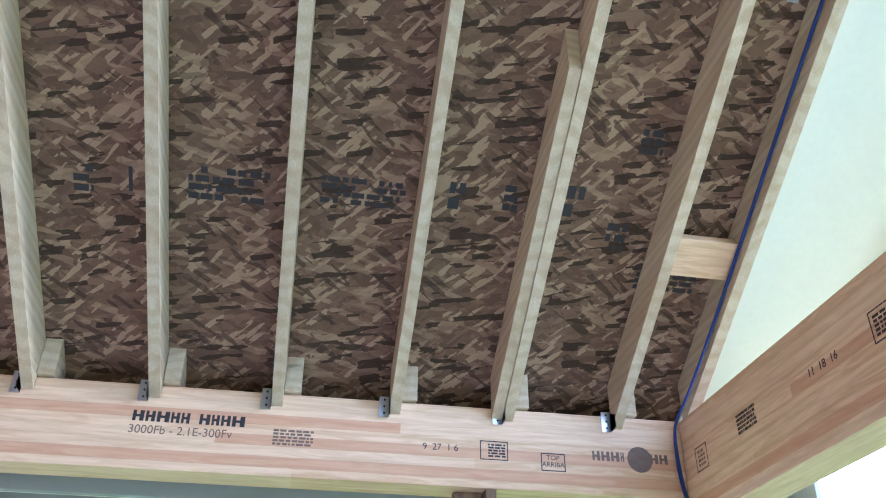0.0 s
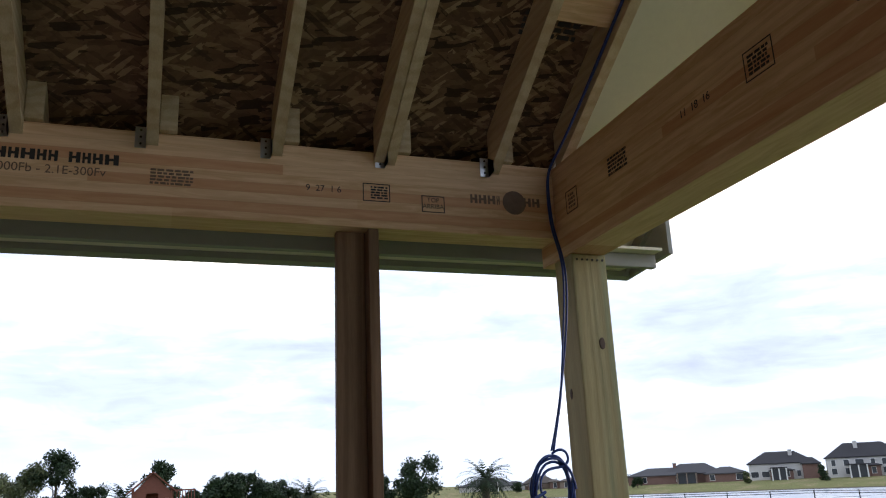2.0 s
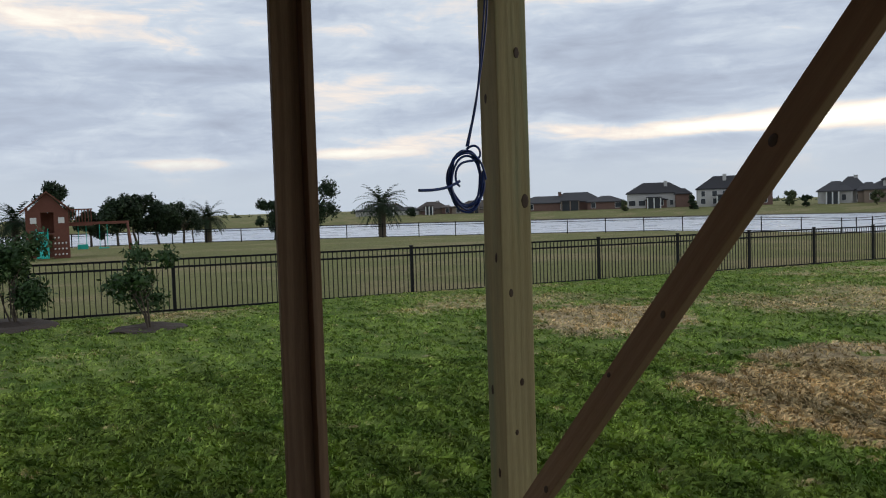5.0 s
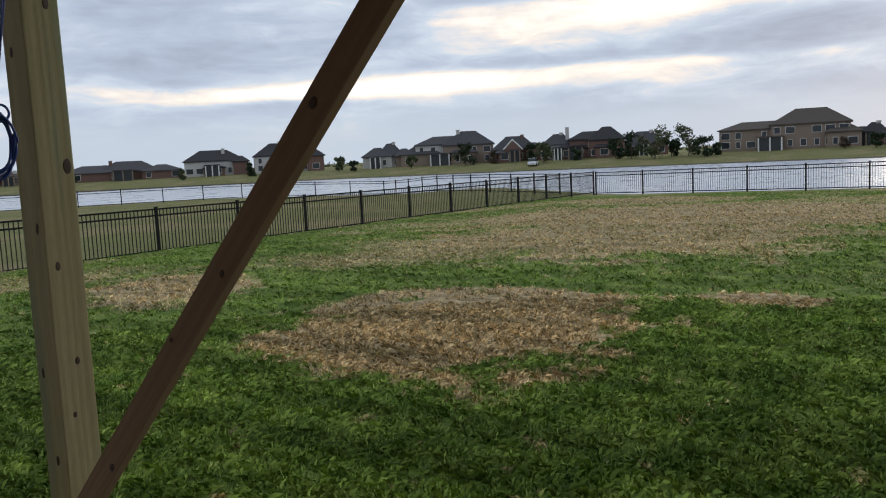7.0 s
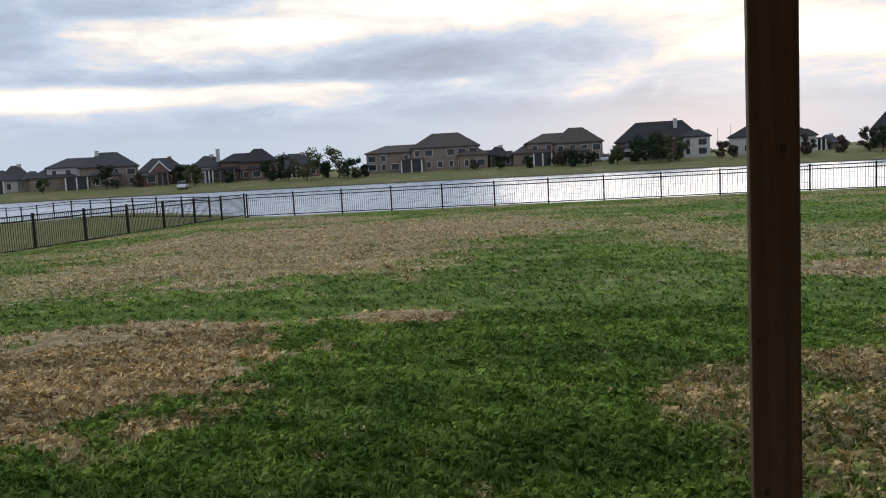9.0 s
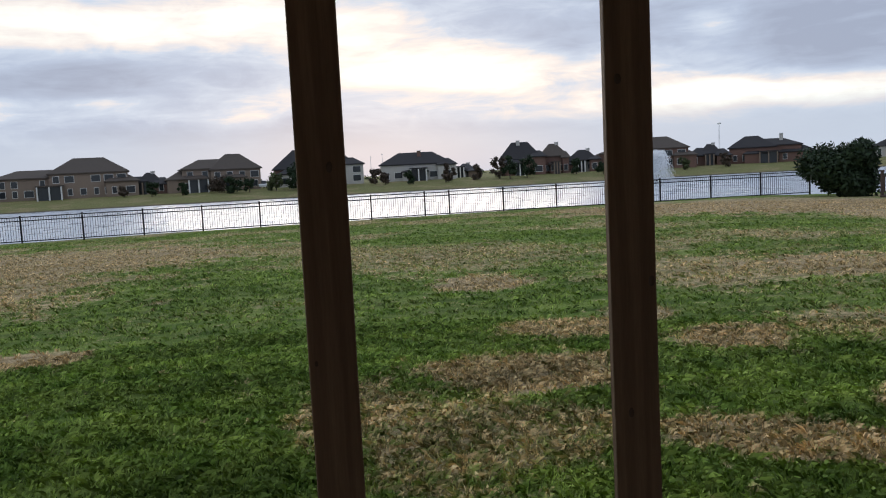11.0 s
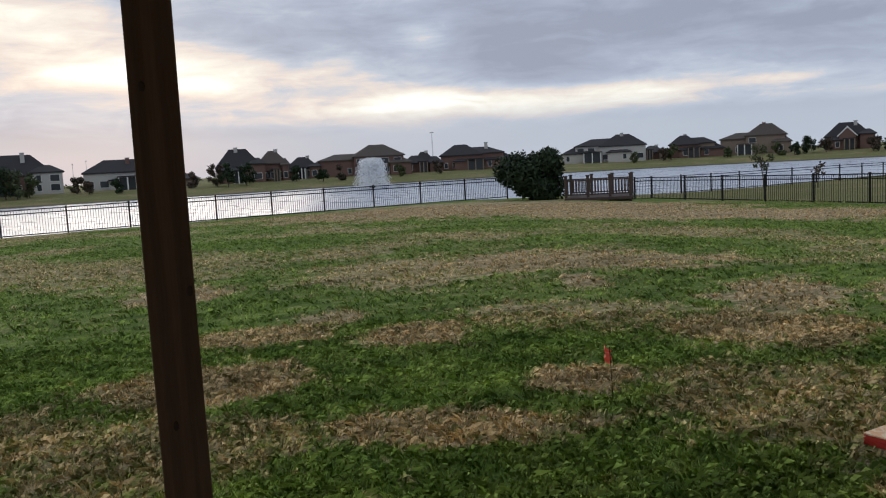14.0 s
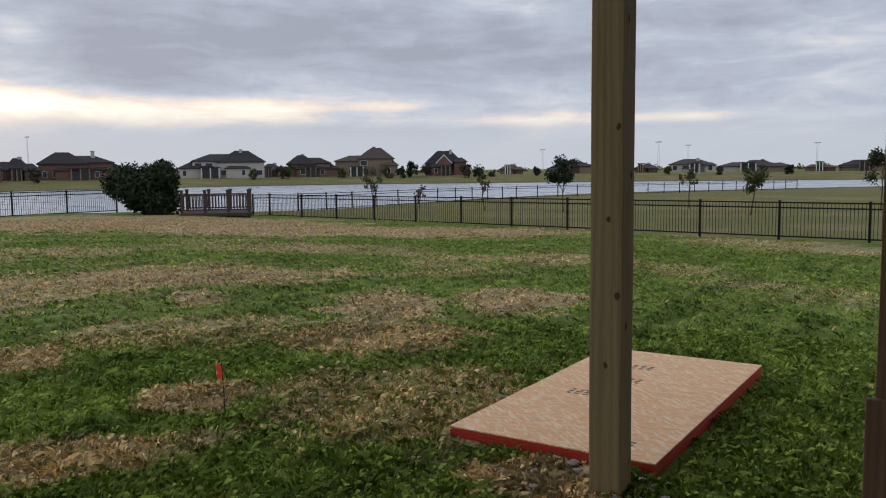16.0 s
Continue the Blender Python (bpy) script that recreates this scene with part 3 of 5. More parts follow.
def sloped(bm, x0, x1, y0, y1, low, high, side):
    """A bar that follows the roof slope between y0 and y1; low and high are heights above the rafters' underside."""
    def z(y):
        return rafter_low(y) if side > 0 else rafter_low(2 * RIDGE_Y - y)
    return prism(bm, [(y0, z(y0) + low), (y1, z(y1) + low), (y1, z(y1) + high), (y0, z(y0) + high)], x0, x1)


V_D = R_D * math.sqrt(1 + SLOPE ** 2)
for side in (1, -1):
    foot = BEAM_A_Y - 0.002 if side > 0 else 2 * RIDGE_Y - BEAM_A_Y + 0.002
    ridge = RIDGE_Y + side * 0.022
    for k, x in enumerate(RAFTER_X):
        raf = solo("rafter", wobble(sloped(bmesh.new(), x - R_W / 2, x + R_W / 2, foot, ridge, 0, V_D, side), 0.002, 3.0, k), MAT_RAFTER,
                   "pale pine roof rafter hung from the eave beam", "rafter", "roof rafters")
        at_origin(raf, (x, foot, 2.9))
        # scab block on top of the beam beside the rafter
        y0, y1 = (BEAM_A_Y - 0.002, BEAM_A_Y + 0.10) if side > 0 else (foot - 0.10, foot)
        sc = solo("rafter_block", box(x + R_W / 2 + 0.001, x + 2 * R_W + 0.001, min(y0, y1) - 0.02 * side, max(y0, y1), 2.924, 2.924 + 0.155 + 0.03 * (k % 3), 0.003), MAT_RAFTER,
                  "short pine block beside the foot of a rafter", "block", "rafter blocks")
        at_origin(sc, (x, foot, 3.0))
        # folded hanger
        hx = x - R_W / 2
        hg = thing("joist_hanger", "galvanised steel joist hanger on the beam face", "hanger", (hx, foot, 2.862), 0 if side > 0 else 180, "joist hangers")
        part("flange", box(-0.036, -0.001, -0.0025, -0.0005, 0.0, 0.075, 0.0006), MAT_STEEL, hg)
        b2 = bmesh.new()
        f = [b2.verts.new(v) for v in ((-0.0012, -0.001, 0.0), (-0.0012, -0.055, 0.004), (-0.0012, -0.05, 0.05), (-0.0012, -0.001, 0.075))]
        b2.faces.new(f)
        bmesh.ops.solidify(b2, geom=b2.faces[:], thickness=0.0012)
        part("stirrup", b2, MAT_STEEL, hg)
        for i in range(3):
            n3 = bmesh.new()
            bmesh.ops.create_uvsphere(n3, u_segments=6, v_segments=4, radius=0.0042, matrix=Matrix.Translation((-0.018, -0.003, 0.015 + 0.024 * i)))
            part("nail", n3, MAT_INK, hg)
# a second rafter nailed beside one of them
x = RAFTER_X[11]
dbl = solo("rafter_sister", sloped(bmesh.new(), x - R_W * 1.5 - 0.002, x - R_W / 2 - 0.002, BEAM_A_Y - 0.002, BEAM_A_Y - 1.10, 0.005, V_D, 1), MAT_RAFTER,
           "short pine board sistered to a rafter", "rafter")
at_origin(dbl, (x, 2.8, 2.9))
ridge_board = solo("ridge_board", box(-4.2, 2.0, RIDGE_Y - 0.019, RIDGE_Y + 0.019, RIDGE_Z - 0.02, RIDGE_Z + V_D, 0.003), MAT_BEAM_A, "pine ridge board under the roof", "ridge board")

# blocking between the last rafter and the gable rafter
y_b = 2.27
blk = solo("blocking", box(RAFTER_X[12] + R_W / 2 + 0.001, BEAM_B_X + 0.001, -0.019, 0.019, -0.07, 0.07, 0.003), MAT_BEAM_A, "short pine blocking between two rafters", "blocking")
blk.matrix_basis = pose(0, y_b, rafter_low(y_b) + V_D * 0.52, 90 - math.degrees(math.atan(SLOPE)), 0, 0)

# gable rafters over the cross beam, rake soffit and fascia outside them
for side in (1, -1):
    foot = BEAM_A_Y + 0.10 if side > 0 else 2 * RIDGE_Y - BEAM_A_Y - 0.10
    ridge = RIDGE_Y + side * 0.022
    g = solo("gable_rafter", sloped(bmesh.new(), BEAM_B_X + 0.003, BEAM_B_X + 0.042, BEAM_A_Y - 0.03 if side > 0 else foot + 0.13, ridge, 0.0, V_D, side), MAT_RAFTER,
             "pine gable rafter above the cross beam", "rafter")
    at_origin(g, (BEAM_B_X, foot, 3.0))
    tail = foot + side * 0.40
    for nm, x0, x1, lo, hi, mt, lb in (("rake_soffit", BEAM_B_X + 0.044, BEAM_B_X + 0.58, V_D - 0.035, V_D - 0.02, MAT_SOFFIT, "cream primed soffit board under the rake overhang"),
                                       ("rake_fascia", BEAM_B_X + 0.582, BEAM_B_X + 0.602, 0.07, V_D + 0.02, MAT_FASCIA, "grey painted rake fascia board")):
        o = solo(nm, sloped(bmesh.new(), x0, x1, tail, ridge, lo, hi, side), mt, lb, "soffit" if "soffit" in nm else "fascia", kind="structure")

# roof deck in sheets, one object to a slope, shingles above
for side in (1, -1):
    y0 = BEAM_A_Y + 0.55 if side > 0 else 2 * RIDGE_Y - BEAM_A_Y - 0.55
    deck = solo("roof_deck", sloped(bmesh.new(), -4.2, BEAM_B_X + 0.58, y0, RIDGE_Y, V_D + 0.002, V_D + 0.014, side), MAT_OSB_ROOF_SHADED,
                "brown oriented strand board roof deck with stamps, under-roof shade in its colour", "roof deck", kind="structure")
    top = solo("roof_cover", sloped(bmesh.new(), -4.25, BEAM_B_X + 0.60, y0 + 0.03 * side, RIDGE_Y, V_D + 0.016, V_D + 0.03, side), MAT_FASCIA,
               "grey roof covering over the deck", "roof", kind="structure")

# stamps on the strand board seen between the rafters
MAT_STAMP = plain("dark_stamp_ink", (0.035, 0.03, 0.028), 0.8, var=0.4, scale=30)
stamp_tilt = math.degrees(math.atan(SLOPE))
deck_a = bpy.data.objects["roof_deck"]


def on_deck(x, y):
    return pose(x, y, rafter_low(y) + V_D + 0.001, 180 - stamp_tilt, 0, 0)


def deck_mark(x, y, w, h, rows, seed):
    rnd = random.Random(seed)
    bm = bmesh.new()
    for k in range(rows):
        u = -w / 2
        while u < w / 2 - 0.008:
            l = min(rnd.uniform(0.01, 0.05), w / 2 - u)
            if rnd.random() < 0.8:
                box(u, u + l, -h / 2 + h / rows * (k + 0.15), -h / 2 + h / rows * (k + 0.85), 0, 0.0008, bm=bm)
            u += l + rnd.uniform(0.006, 0.014)
    ob = part("board_stamp", bm, MAT_STAMP, deck_a)
    ob.matrix_basis = on_deck(x, y)


for q in ((-0.74, 2.28, 0.06, 0.10, 3), (-0.58, 2.27, 0.05, 0.12, 1), (-0.30, 2.26, 0.25, 0.12, 4), (0.12, 2.24, 0.27, 0.10, 4), (0.42, 2.22, 0.05, 0.11, 2),
          (0.60, 2.21, 0.05, 0.10, 3), (0.81, 2.20, 0.06, 0.13, 2), (0.98, 2.30, 0.07, 0.12, 3), (1.2, 2.42, 0.22, 0.10, 4), (1.02, 2.0, 0.08, 0.09, 3)):
    deck_mark(*q, seed=int(abs(q[0]) * 100))
# sheet clips and the red snapped line along the joint
y_j = 1.80 - 0.24
line = part("chalk_line", box(-4.0, 1.3, -0.003, 0.003, 0, 0.0007), plain("red_chalk", (0.20, 0.045, 0.03), 0.9), deck_a, "thin red snapped chalk line")
line.matrix_basis = on_deck(0, y_j)
for k, x in enumerate(RAFTER_X[7:]):
    c = part("sheet_clip", box(-0.018, 0.018, -0.03, 0.03, 0, 0.004, 0.001), MAT_STEEL if k % 2 else MAT_INK, deck_a, "small metal sheathing clip")
    c.matrix_basis = on_deck(x + 0.2, y_j)

# eave outside the long beam: soffit, sub-fascia, gutter-like fascia board, end return
EAVE_Y = BEAM_A_Y + 0.14 + 0.36
soff = solo("eave_soffit", box(-4.2, BEAM_B_X + 0.56, BEAM_A_Y + 0.145, EAVE_Y, 2.66, 2.672, 0.0), MAT_SOFFIT, "primed board under the eave", "soffit", kind="structure")
fas = solo("eave_fascia", prism(bmesh.new(), [(EAVE_Y - 0.02, 2.635), (EAVE_Y + 0.03, 2.628), (EAVE_Y + 0.045, 2.77), (EAVE_Y + 0.02, 2.79), (EAVE_Y - 0.02, 2.78)], -4.2, BEAM_B_X + 0.60), MAT_FASCIA,
           "grey-green painted eave fascia with a drip lip", "fascia", kind="structure")
lip = solo("eave_trim", box(-4.2, BEAM_B_X + 0.56, BEAM_A_Y + 0.20, BEAM_A_Y + 0.235, 2.600, 2.658, 0.004), MAT_FASCIA, "grey trim strip under the eave", "trim", kind="structure")
ret = solo("eave_return", prism(bmesh.new(), [(BEAM_A_Y + 0.16, 2.655), (EAVE_Y + 0.02, 2.63), (EAVE_Y + 0.04, 2.63), (EAVE_Y + 0.04, 2.78), (BEAM_A_Y + 0.16, 2.93)], BEAM_B_X + 0.602, BEAM_B_X + 0.622), MAT_FASCIA,
           "grey end return of the eave", "trim", kind="structure")

# posts


def big_post(x0, y0, label, seed, mat, size=0.14):
    bm = box(x0, x0 + size, y0, y0 + size, -0.35, 2.551, 0.006)
    bmesh.ops.subdivide_edges(bm, edges=[e for e in bm.edges if abs(e.verts[0].co.z - e.verts[1].co.z) > 1], cuts=14)
    wobble(bm, 0.003, 1.3, seed)
    ob = solo("porch_post", bm, mat, label, "post", "porch posts")
    return at_origin(ob, (x0 + size / 2, y0 + size / 2, 0))


post1 = big_post(1.37, 2.728, "pale greenish treated square timber corner post", 1, MAT_POST)
post4 = big_post(1.367, -4.435, "weathered treated square timber post with knots", 2, MAT_POST_OLD, 0.155)
for post in (post1, post4):
    for i in range(6):
        nb = bmesh.new()
        rod(nb, (-0.05 + 0.021 * i, -0.0785 if post is post4 else -0.0715, 2.530), (-0.05 + 0.021 * i, -0.066, 2.530), 0.0045)
        part("nail_head", nb, MAT_INK, post)


def t_support(x, y, rot, z0, z1, label, wide=0.089):
    """A temporary prop: two studs nailed in an L."""
    th = thing("temporary_prop", label, "prop", (x, y, 0), rot, "temporary props")
    for nm, q in (("flat_stud", (-wide / 2 - 0.03, wide / 2 - 0.018, -0.019, 0.019)), ("edge_stud", (wide / 2 - 0.016, wide / 2 + 0.022, -0.07, 0.018))):
        bm = box(*q, z0, z1, 0.004)
        part(nm, wobble(bm, 0.002, 2.0, x), MAT_STUD_SHADED, th)
    return th


t_support(0.605, 2.90, 0, -0.2, 2.634, "pair of rough pine studs propping the eave beam")


def prop(x, y, rot, z0, z1, label, w=0.089, d=0.038):
    th = thing("temporary_prop", label, "prop", (x, y, 0), rot, "temporary props")
    bm = box(-w / 2, w / 2, -d / 2, d / 2, z0, z1, 0.004)
    bmesh.ops.subdivide_edges(bm, edges=[e for e in bm.edges if abs(e.verts[0].co.z - e.verts[1].co.z) > 1], cuts=10)
    part("stud", wobble(bm, 0.003, 1.5, x + y), MAT_STUD_SHADED, th)
    return th


prop_near = prop(1.79, -0.480, 88, -0.05, 3.30, "pine stud propping the rake overhang, backlit shade in its brown colour")
prop_next = prop(1.744, -1.069, 76, -0.05, 3.30, "pine stud standing outside the gable beam, backlit shade in its colour")
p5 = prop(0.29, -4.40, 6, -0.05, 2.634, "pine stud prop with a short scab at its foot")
part("scab", box(-0.01, 0.08, 0.021, 0.059, -0.05, 0.60, 0.003), MAT_STUD_SHADED, p5)

# diagonal brace from the corner post up to the gable beam
lo, hi = Vector((1.335, 2.80, 0.18)), Vector((1.335, 0.63, 2.50))
d = hi - lo
brace = thing("diagonal_brace", "brown pine two-by-four diagonal brace nailed to the corner post", "brace")
bm = box(-0.045, 0.045, -0.019, 0.019, 0, d.length, 0.004)
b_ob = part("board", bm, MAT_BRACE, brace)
b_ob.matrix_basis = Matrix.Translation(lo) @ Matrix((Vector((0, 1, 0)).cross(d.normalized()).cross(d.normalized()).normalized(), Vector((1, 0, 0)), d.normalized())).transposed().to_4x4()

# knots showing on the faces of posts and props
MAT_KNOT = plain("dark_knot_wood", (0.07, 0.04, 0.022), 0.7, var=0.4, scale=60)


def knot(parent, at, normal, wide=0.013, tall=0.02):
    bm = bmesh.new()
    flat = Matrix.Diagonal((0.0018 if normal == "x" else wide, 0.0018 if normal == "y" else wide, tall, 1))
    bmesh.ops.create_uvsphere(bm, u_segments=12, v_segments=8, radius=1.0, matrix=Matrix.Translation(at) @ flat)
    part("knot", wobble(bm, 0.002, 40.0, at[2]), MAT_KNOT, parent, smooth=True)


for x, z, w in ((0.022, 2.22, 0.013), (0.045, 1.64, 0.017), (-0.03, 1.28, 0.010), (0.01, 0.92, 0.010), (-0.02, 0.72, 0.008)):
    knot(post1, (x, -0.0705, z), "y", w, w * 1.7)
for z, y in ((2.05, 0.02), (1.42, -0.03), (0.88, 0.03), (0.55, -0.01)):
    knot(post1, (-0.0705, y, z), "x", 0.009, 0.02)
for x, z, w in ((-0.035, 2.38, 0.020), (-0.02, 2.32, 0.012), (-0.055, 1.72, 0.013), (-0.01, 1.30, 0.010), (-0.055, 0.95, 0.013), (0.0, 0.62, 0.012), (0.03, 0.40, 0.010)):
    knot(post4, (x, 0.078, z), "y", w, w * 1.4)
for z, y in ((2.2, 0.02), (1.5, -0.03), (0.8, 0.02)):
    knot(post4, (-0.078, y, z), "x", 0.010, 0.022)
for th, marks in ((prop_near, ((0.03, 1.22), (-0.015, 1.58), (0.02, 0.92))), (prop_next, ((-0.035, 1.33), (0.012, 1.07), (0.02, 1.72)))):
    for x, z in marks:
        knot(th, (x, 0.0195, z), "y", 0.006, 0.010)
for x, z, w in ((0.02, 0.62, 0.012), (-0.028, 1.22, 0.008), (0.012, 1.55, 0.010), (-0.01, 2.15, 0.013), (0.03, 2.6, 0.008)):
    knot(b_ob, (x, -0.0195, z), "y", w, w * 1.3)
for x, z in ((-0.02, 0.12), (0.02, 0.16), (-0.02, 3.0), (0.02, 3.05)):
    part("nail_head", rod(bmesh.new(), (x, -0.0205, z), (x, -0.017, z), 0.004), MAT_STEEL, b_ob)

# ---- slab, and an unseen wall added behind the porch ----
solo("slab", box(-2.3, 1.2, -4.2, 2.7, -0.3, 0.03, 0.01), MAT_CONCRETE, "grey concrete porch slab", "slab", kind="structure")
# Unseen dark wall, added to keep light off the posts' inner faces
solo("wall_light_block", box(-2.5, -2.3, -7.5, 5.5, -0.3, 5.6), plain("dark_light_block_brick", (0.16, 0.09, 0.07), 0.9, var=0.25, scale=9), "unseen dark brick wall added behind the porch to block light", "wall", kind="structure")


# ---- fences ----
def fence_run(a, b, n, z0, z1, height, label, pickets=True, single=0, gate=None):
    """A straight metal fence: posts with caps, three rails to a panel, thin pickets."""
    fen = thing("fence", label, "fence")
    a, b = Vector(a), Vector(b)
    step = (b - a) / n
    ang = math.atan2(step.y, step.x)
    pm = mesh_of("post", box(-0.034, 0.034, -0.034, 0.034, -0.35, height + 0.03, 0.0), MAT_FENCE)
    cap = box(-0.042, 0.042, -0.042, 0.042, height + 0.03, height + 0.05, 0.0)
    cm = mesh_of("cap", cap, MAT_FENCE)
    km = mesh_of("picket", box(-0.009, 0.009, -0.009, 0.009, 0.06, height - 0.01), MAT_FENCE)
    rest = bmesh.new()
    zs = [ground_z(*(a + step * k)) if z0 is None else z0 + (z1 - z0) * k / n for k in range(n + 1)]
    for k in range(n + 1):
        p = a + step * k
        o = part("post", pm, None, fen)
        o.matrix_basis = pose(p.x, p.y, zs[k], 0, 0, math.degrees(ang))
        c = part("cap", cm, None, o)
    for k in range(n):
        p, q = a + step * k, a + step * (k + 1)
        for h in (0.09, height - 0.19, height - 0.02):
            bm = bmesh.new()
            u = Vector((p.x, p.y, zs[k] + h))
            v = Vector((q.x, q.y, zs[k + 1] + h))
            mid = (u + v) / 2
            bmesh.ops.create_cube(bm, size=1, matrix=Matrix.Translation(mid) @ (v - u).to_track_quat("X", "Z").to_matrix().to_4x4() @ Matrix.Diagonal(((v - u).length, 0.034, 0.044, 1)))
            part("rail", bm, MAT_FENCE, fen)
        if not pickets:
            continue
        m = round(step.length / 0.112)
        for i in range(1, m):
            w = p + step * (i / m)
            z = zs[k] + (zs[k + 1] - zs[k]) * i / m
            if k < single:
                o = part("picket", km, None, fen)
                o.matrix_basis = pose(w.x, w.y, z)
            else:
                box(w.x - 0.0075, w.x + 0.0075, w.y - 0.0075, w.y + 0.0075, z + 0.06, z + height - 0.01, bm=rest)
    if pickets and len(rest.verts):
        part("pickets", rest, MAT_FENCE, fen, "row of thin black pickets", kind="stuff")
    else:
        rest.free()
    return fen


fence_run((-6.23, 18.6), (41.88, 18.6), 17, -0.45, -0.74, 1.22, "black metal picket fence along the lawn", single=9)
fence_run((41.85, 18.45), (40.82, -8.5), 10, -0.78, -0.60, 1.22, "black metal picket fence facing the lake")
gate = fence_run((40.82, -8.5), (40.76, -9.75), 1, -0.60, -0.60, 1.20, "black metal picket garden gate between two posts")
fence_run((40.76, -9.75), (38.94, -29.06), 7, -0.60, -0.56, 1.22, "black metal picket fence facing the lake")
fence_run((32.28, -33.86), (-5.62, -27.9), 14, -0.92, -0.82, 1.22, "black metal picket fence beside the neighbouring lawn")
fence_run((32.33, -32.65), (32.28, -33.86), 1, -0.90, -0.92, 1.22, "short black metal fence panel beside the wooden deck")
fence_run((38.5, -43), (38.3, -75), 11, None, None, 1.2, "black metal fence along the neighbouring shore", pickets=False)
fence_run((38.3, -75), (20, -125), 18, None, None, 1.2, "black metal fence along the far neighbouring shore", pickets=False)
fence_run((58, 46), (43.6, 21.5), 10, None, None, 1.2, "black metal fence of the next garden towards the lake", pickets=False)
fence_run((-6, 86), (58, 46), 24, None, None, 1.2, "black metal fence along the shore beyond the lawn", pickets=False)


# ---- leaves and trees ----
def leaf_cloud(centres, count, size, seed, squash=1.0):
    """Many small bent leaf quads scattered round the given (x, y, z, radius) clumps."""
    rnd = np.random.default_rng(seed)
    c = np.array(centres, dtype=float)
    pick = rnd.choice(len(c), count, p=c[:, 3] ** 2 / (c[:, 3] ** 2).sum())
    d = rnd.normal(size=(count, 3))
    d /= np.linalg.norm(d, axis=1)[:, None]
    rad = c[pick, 3] * (rnd.random(count) ** 0.45) * rnd.uniform(0.75, 1.15, count)
    pos = c[pick, :3] + d * rad[:, None] * np.array([1, 1, squash])
    u = rnd.normal(size=(count, 3))
    u /= np.linalg.norm(u, axis=1)[:, None]
    v = np.cross(u, d + 0.3 * rnd.normal(size=(count, 3)))
    v /= np.linalg.norm(v, axis=1)[:, None] + 1e-6
    s = size * rnd.uniform(0.6, 1.4, count)[:, None]
    quads = np.stack([pos - u * s, pos - v * s * 0.45, pos + u * s, pos + v * s * 0.45], axis=1).reshape(-1, 3)
    me = bpy.data.meshes.new("crown")
    me.from_pydata(quads.tolist(), [], np.arange(count * 4).reshape(-1, 4).tolist())
    return me


def tree(x, y, height, spread, trunk, leaf, label, seed, clumps=9, count=1500, size=0.16, low=0.35, stems=1, name="tree", category="tree", z=None):
    rnd = random.Random(seed)
    th = thing(name, label, category, (x, y, ground_z(x, y) if z is None else z))
    bm = bmesh.new()
    cs = []
    for s in range(stems):
        lean = rnd.uniform(-0.12, 0.12) * height * (1 if stems == 1 else 1.6)
        top = Vector((lean, rnd.uniform(-0.1, 0.1) * height, height * (low + 0.25)))
        base = Vector((rnd.uniform(-0.05, 0.05), rnd.uniform(-0.05, 0.05), -0.2))
        mid = base.lerp(top, 0.5) + Vector((rnd.uniform(-0.04, 0.04) * height, 0, 0))
        rod(bm, base, mid, trunk, trunk * 0.75, 7)
        rod(bm, mid, top, trunk * 0.75, trunk * 0.4, 7)
        for k in range(max(3, clumps // stems)):
            a = rnd.uniform(0, 6.28)
            rr = spread * rnd.uniform(0.15, 0.8)
            zz = height * rnd.uniform(low + 0.05, 0.92)
            rr *= 1.15 - 0.75 * abs((zz / height - low) / (1 - low) - 0.4)
            c = Vector((math.cos(a) * rr + lean * 0.5, math.sin(a) * rr, zz))
            rod(bm, mid.lerp(top, rnd.random()), c, trunk * 0.35, trunk * 0.1, 5)
            cs.append((*c, spread * rnd.uniform(0.24, 0.46)))
    part("trunk", bm, MAT_BARK, th)
    if leaf is not None:
        me = leaf_cloud(cs, count, size, seed)
        me.materials.append(leaf)
        part("crown", me, None, th)
    else:
        tw = bmesh.new()
        for c in cs:
            for i in range(10):
                e = Vector(c[:3]) + Vector((rnd.uniform(-1, 1), rnd.uniform(-1, 1), rnd.uniform(0, 1.2))) * c[3] * 1.6
                rod(tw, c[:3], e, trunk * 0.12, trunk * 0.03, 3)
        part("twigs", tw, MAT_BARK, th, "bare twigs", kind="stuff")
    return th


def at_az(az, r):
    return r * math.sin(radians(az)), r * math.cos(radians(az))


# shrubs by the side fence, in mulch beds
for q in ((1.28, 14.55, 1.35, 0.62, 11, 3, 1700), (-0.75, 17.3, 1.75, 0.85, 12, 4, 4200), (-2.6, 17.2, 1.3, 0.9, 13, 4, 3800)):
    tree(q[0], q[1], q[2], q[3], 0.022, MAT_LEAF_MID, "young green shrub with thin stems in a mulch bed", q[4], 12, q[6], 0.05, 0.25, q[5], "shrub", "shrub")
for k, (x, y, r) in enumerate(((1.28, 14.55, 0.62), (-1.6, 17.3, 1.6))):
    bm = bmesh.new()
    bmesh.ops.create_icosphere(bm, subdivisions=3, radius=r)
    for v in bm.verts:
        v.co.z *= 0.07
    wobble(bm, 0.06, 3.0, k)
    mb = solo("mulch_bed", bm, MAT_MULCH, "dark bark mulch round a shrub", "mulch", kind="structure")
    mb.location = (x, y, ground_z(x, y) + 0.01)

# dense shrub and deck by the lake
cl = thing("large_shrub", "dense dark evergreen shrub beside a wooden deck", "shrub", (35.6, -28.3, -0.6))
rnd = random.Random(4)
